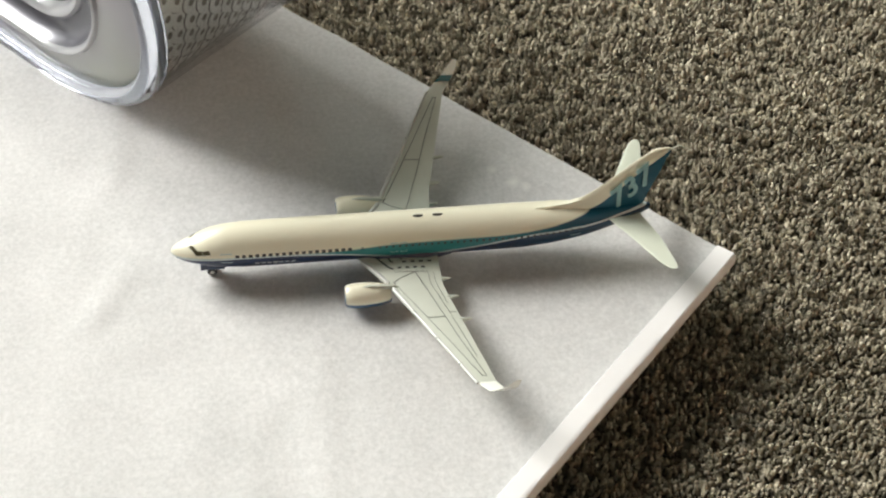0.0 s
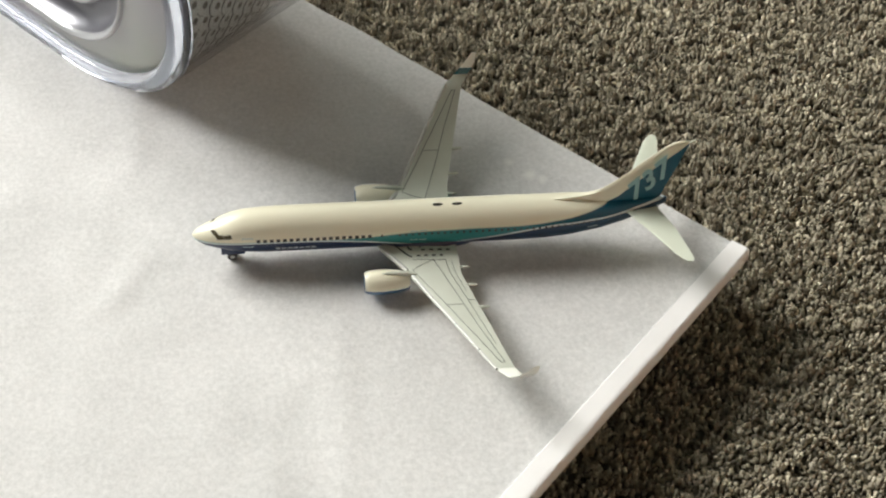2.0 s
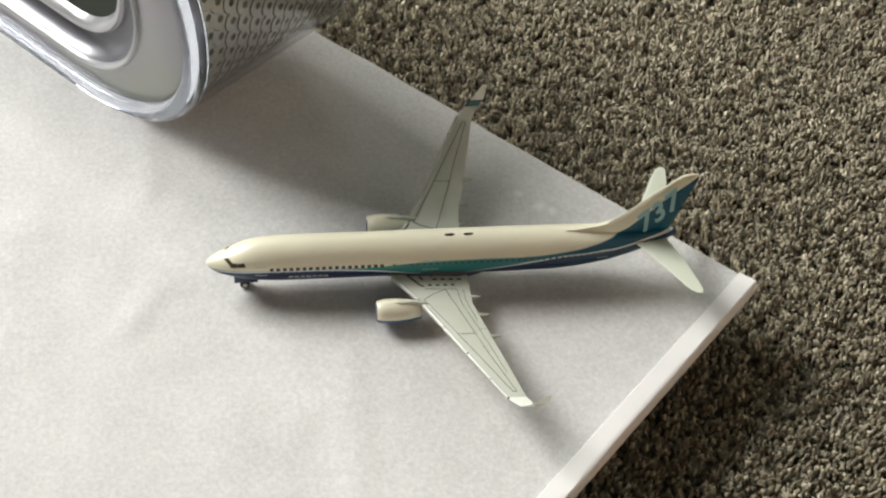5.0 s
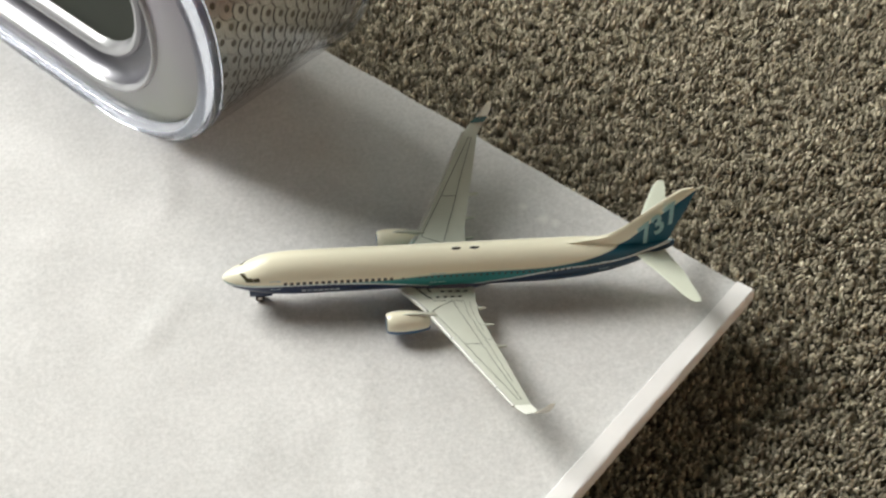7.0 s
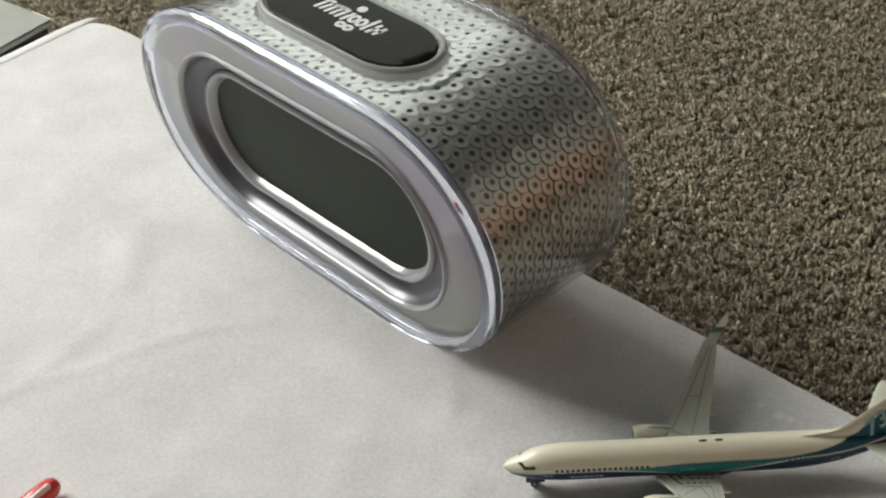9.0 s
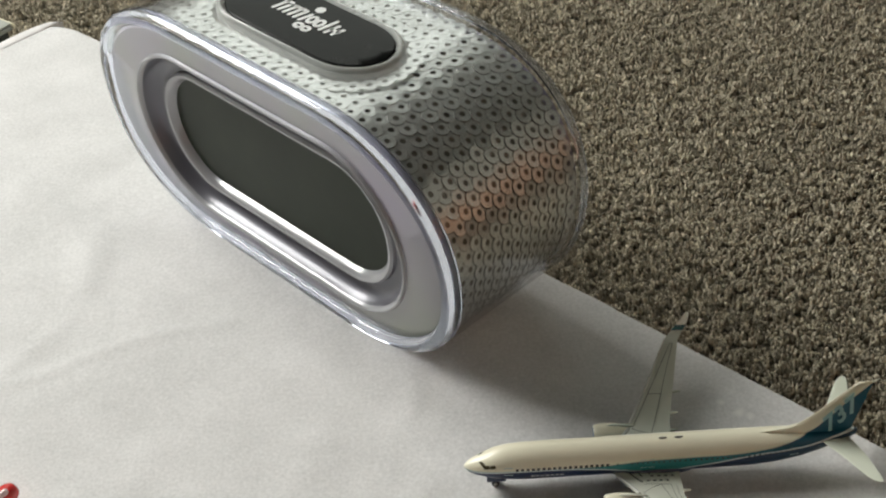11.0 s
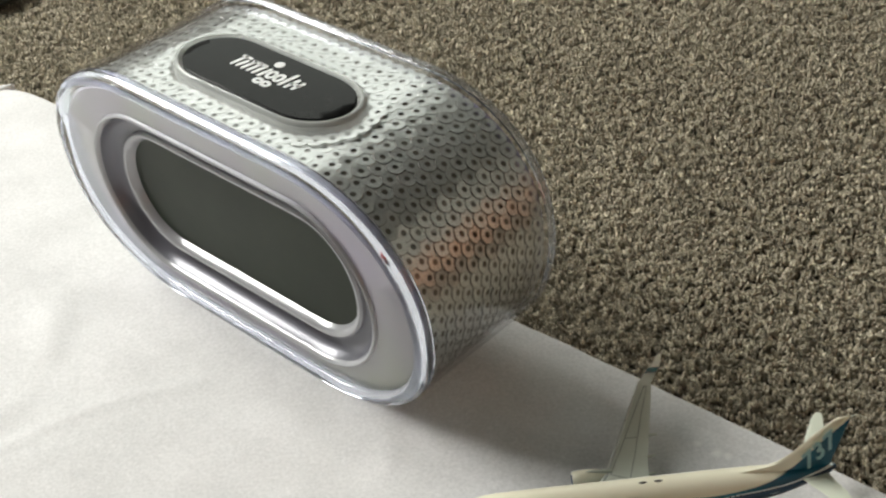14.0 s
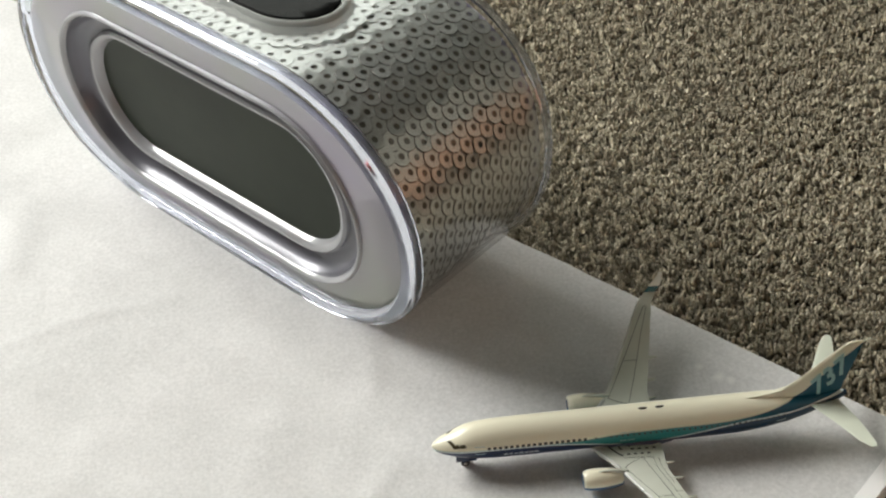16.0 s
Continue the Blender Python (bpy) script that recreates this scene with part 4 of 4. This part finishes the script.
def sequins(parent):
    rng = random.Random(7)
    flat, fanned = sequin_mesh(0.04), sequin_mesh(0.14)
    at, total = along(2.5)
    n = round(total / 4.6)
    rest = bmesh.new()
    made = 0
    spots = []
    rows = [4.2, 7.2] + [10.3 + 3.24 * i for i in range(11)]
    for row, y in enumerate(rows):
        for i in range(n):
            p, d, nrm = at((i + 0.5 * (row % 2)) * total / n)
            dx = max(0, abs(p.x + 0.1) - 21.5)
            if p.z > CH - 5 and math.hypot(dx, (y - 20.3) * 1.29) < 16.4:
                continue
            spots.append((Vector((p.x, y, p.z)), d, nrm, 0.15 if row else 0.55))
    # a scalloped ring of sequins round the button
    r, half = 17.4, 21.5
    length = 4 * half + 2 * math.pi * r
    ring = round(length / 4.4)
    for i in range(ring):
        q = i * length / ring
        if q < 2 * half:
            x, yy = -half + q, r
        elif q < 2 * half + math.pi * r:
            t = (q - 2 * half) / r
            x, yy = half + r * math.sin(t), r * math.cos(t)
        elif q < 4 * half + math.pi * r:
            x, yy = half - (q - 2 * half - math.pi * r), -r
        else:
            t = (q - 4 * half - math.pi * r) / r
            x, yy = -half - r * math.sin(t), -r * math.cos(t)
        spots.append((Vector((x - 0.1, 20.3 + yy / 1.29, CH - 2.5)), Vector((1, 0, 0)), Vector((0, 0, 1)), 0.6))
    for p, d, nrm, lift in spots:
        side = min(1.0, max(0.0, 1 - max(0.0, nrm.z)) * 2.0)
        tilt = Matrix.Rotation(radians(-1.2 - 3.0 * side + rng.uniform(-1.0, 1.0)), 3, "Y") @ Matrix.Rotation(radians(-1.0 - 6.0 * side + rng.uniform(-0.8, 0.8)), 3, "X")
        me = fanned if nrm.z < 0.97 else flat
        m = (Matrix((d, nrm.cross(d), nrm)).transposed() @ tilt).to_4x4()
        place = lean(p + nrm * lift + d * rng.uniform(-0.2, 0.2))
        m.translation = place * MM
        near = nrm.z > -0.45 and (p.x > 30 or (nrm.z > 0.9 and p.y < 12))
        if near and made < 300:
            ob = new("sequin", me)
            ob.parent = parent
            ob.matrix_local = m
            made += 1
        else:
            tmp = me.copy()
            tmp.transform(m)
            rest.from_mesh(tmp)
            bpy.data.meshes.remove(tmp)
    big = bpy.data.meshes.new("sequin_cover")
    rest.to_mesh(big)
    rest.free()
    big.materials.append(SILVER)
    big.materials.append(SEQUIN_GAP_SHADE)
    ob = new("sequin_cover", big)
    ob.parent = parent
    tagged(ob, "overlapping silver sequins", kind="stuff")


# ---- red pen and grey folder ----
RED = material("red_plastic", (0.68, 0.025, 0.02), 0.18, coat=0.8)
PINK = material("pale_pink_plastic", (0.85, 0.62, 0.60), 0.25, coat=0.6)
FOLDER = grain(material("grey_cover", (0.33, 0.35, 0.31), 0.5), (0.30, 0.32, 0.28), (0.37, 0.39, 0.35), 60, bump=0.1, bump_scale=400)
FOLDER_EDGE = material("dark_edge", (0.025, 0.03, 0.025), 0.5)
CREAM_TIP = material("cream_corner", (0.75, 0.70, 0.50), 0.5)


def red_pen():
    ax = Vector((-0.62, -0.78, 0.0)).normalized()
    tip = Vector((-121.0, 6.6, 3.2))
    pen = thing("red_pen", Matrix.Translation(Vector((-158, -41, 0)) * MM), "glossy red plastic pen lying on paper", "pen")
    off = Vector((158, 41, 0))
    bm = bmesh.new()
    tube(bm, [tip + off + ax * t for t in (0, 0.6, 2.0, 5, 12, 20, 40, 68, 70)], [1.2, 2.1, 2.8, 3.1, 3.2, 3.2, 3.2, 3.1, 2.0], 20)
    barrel = part("barrel", bm, RED, pen)
    bm = bmesh.new()
    tube(bm, [tip + off + ax * t + Vector((0.78, -0.62, 0)) * 1.2 + Vector((0, 0, 2.4)) for t in (3, 3.6, 20, 38, 39)], [0.5, 1.0, 1.1, 1.0, 0.5], 10)
    part("clip", bm, PINK, pen, "pale pink pocket clip")
    return pen


def grey_folder():
    base = Vector((-179, 269, FLOOR_Z + 1.0))
    folder = thing("grey_folder", Matrix.Translation(base * MM), "grey flat folder with dark edge lying on carpet", "folder")
    m = pose(0, 0, 0, 0, 0, 142)
    bm = bmesh.new()
    box(bm, 0, 150, 0, 120, 13.5, 16.5, m)
    bmesh.ops.bevel(bm, geom=bm.edges[:], offset=0.8, segments=2, affect="EDGES")
    part("cover", bm, FOLDER, folder)
    bm = bmesh.new()
    box(bm, 3, 148, 2, 118, 0, 13.4, m)
    part("pages", bm, FOLDER_EDGE, folder, "dark edge under the cover", smooth=False)
    bm = bmesh.new()
    box(bm, -0.5, 14, -0.6, 1.5, 14, 16.2, m)
    bmesh.ops.bevel(bm, geom=bm.edges[:], offset=0.5, segments=2, affect="EDGES")
    part("corner_piece", bm, CREAM_TIP, folder, "cream corner piece")
    return folder


def dark_case():
    """A flat dark case on the carpet, behind the clock."""
    case = thing("dark_case", pose(-0.1815, 0.3795, FLOOR_Z * MM + 0.001, 0, 0, 38), "flat black case lying on carpet", "case")
    bm = bmesh.new()
    box(bm, -170, 8, 0, 110, 0, 13)
    bmesh.ops.bevel(bm, geom=bm.edges[:], offset=2.5, segments=3, affect="EDGES")
    part("shell", bm, FOLDER_EDGE, case)
    bm = bmesh.new()
    box(bm, -168, 6.5, -0.3, 0.6, 6.2, 6.9)
    part("seam", bm, RUBBER, case, "thin black seam", smooth=False)
    return case


red_pen()
grey_folder()
dark_case()
sequins(clock)
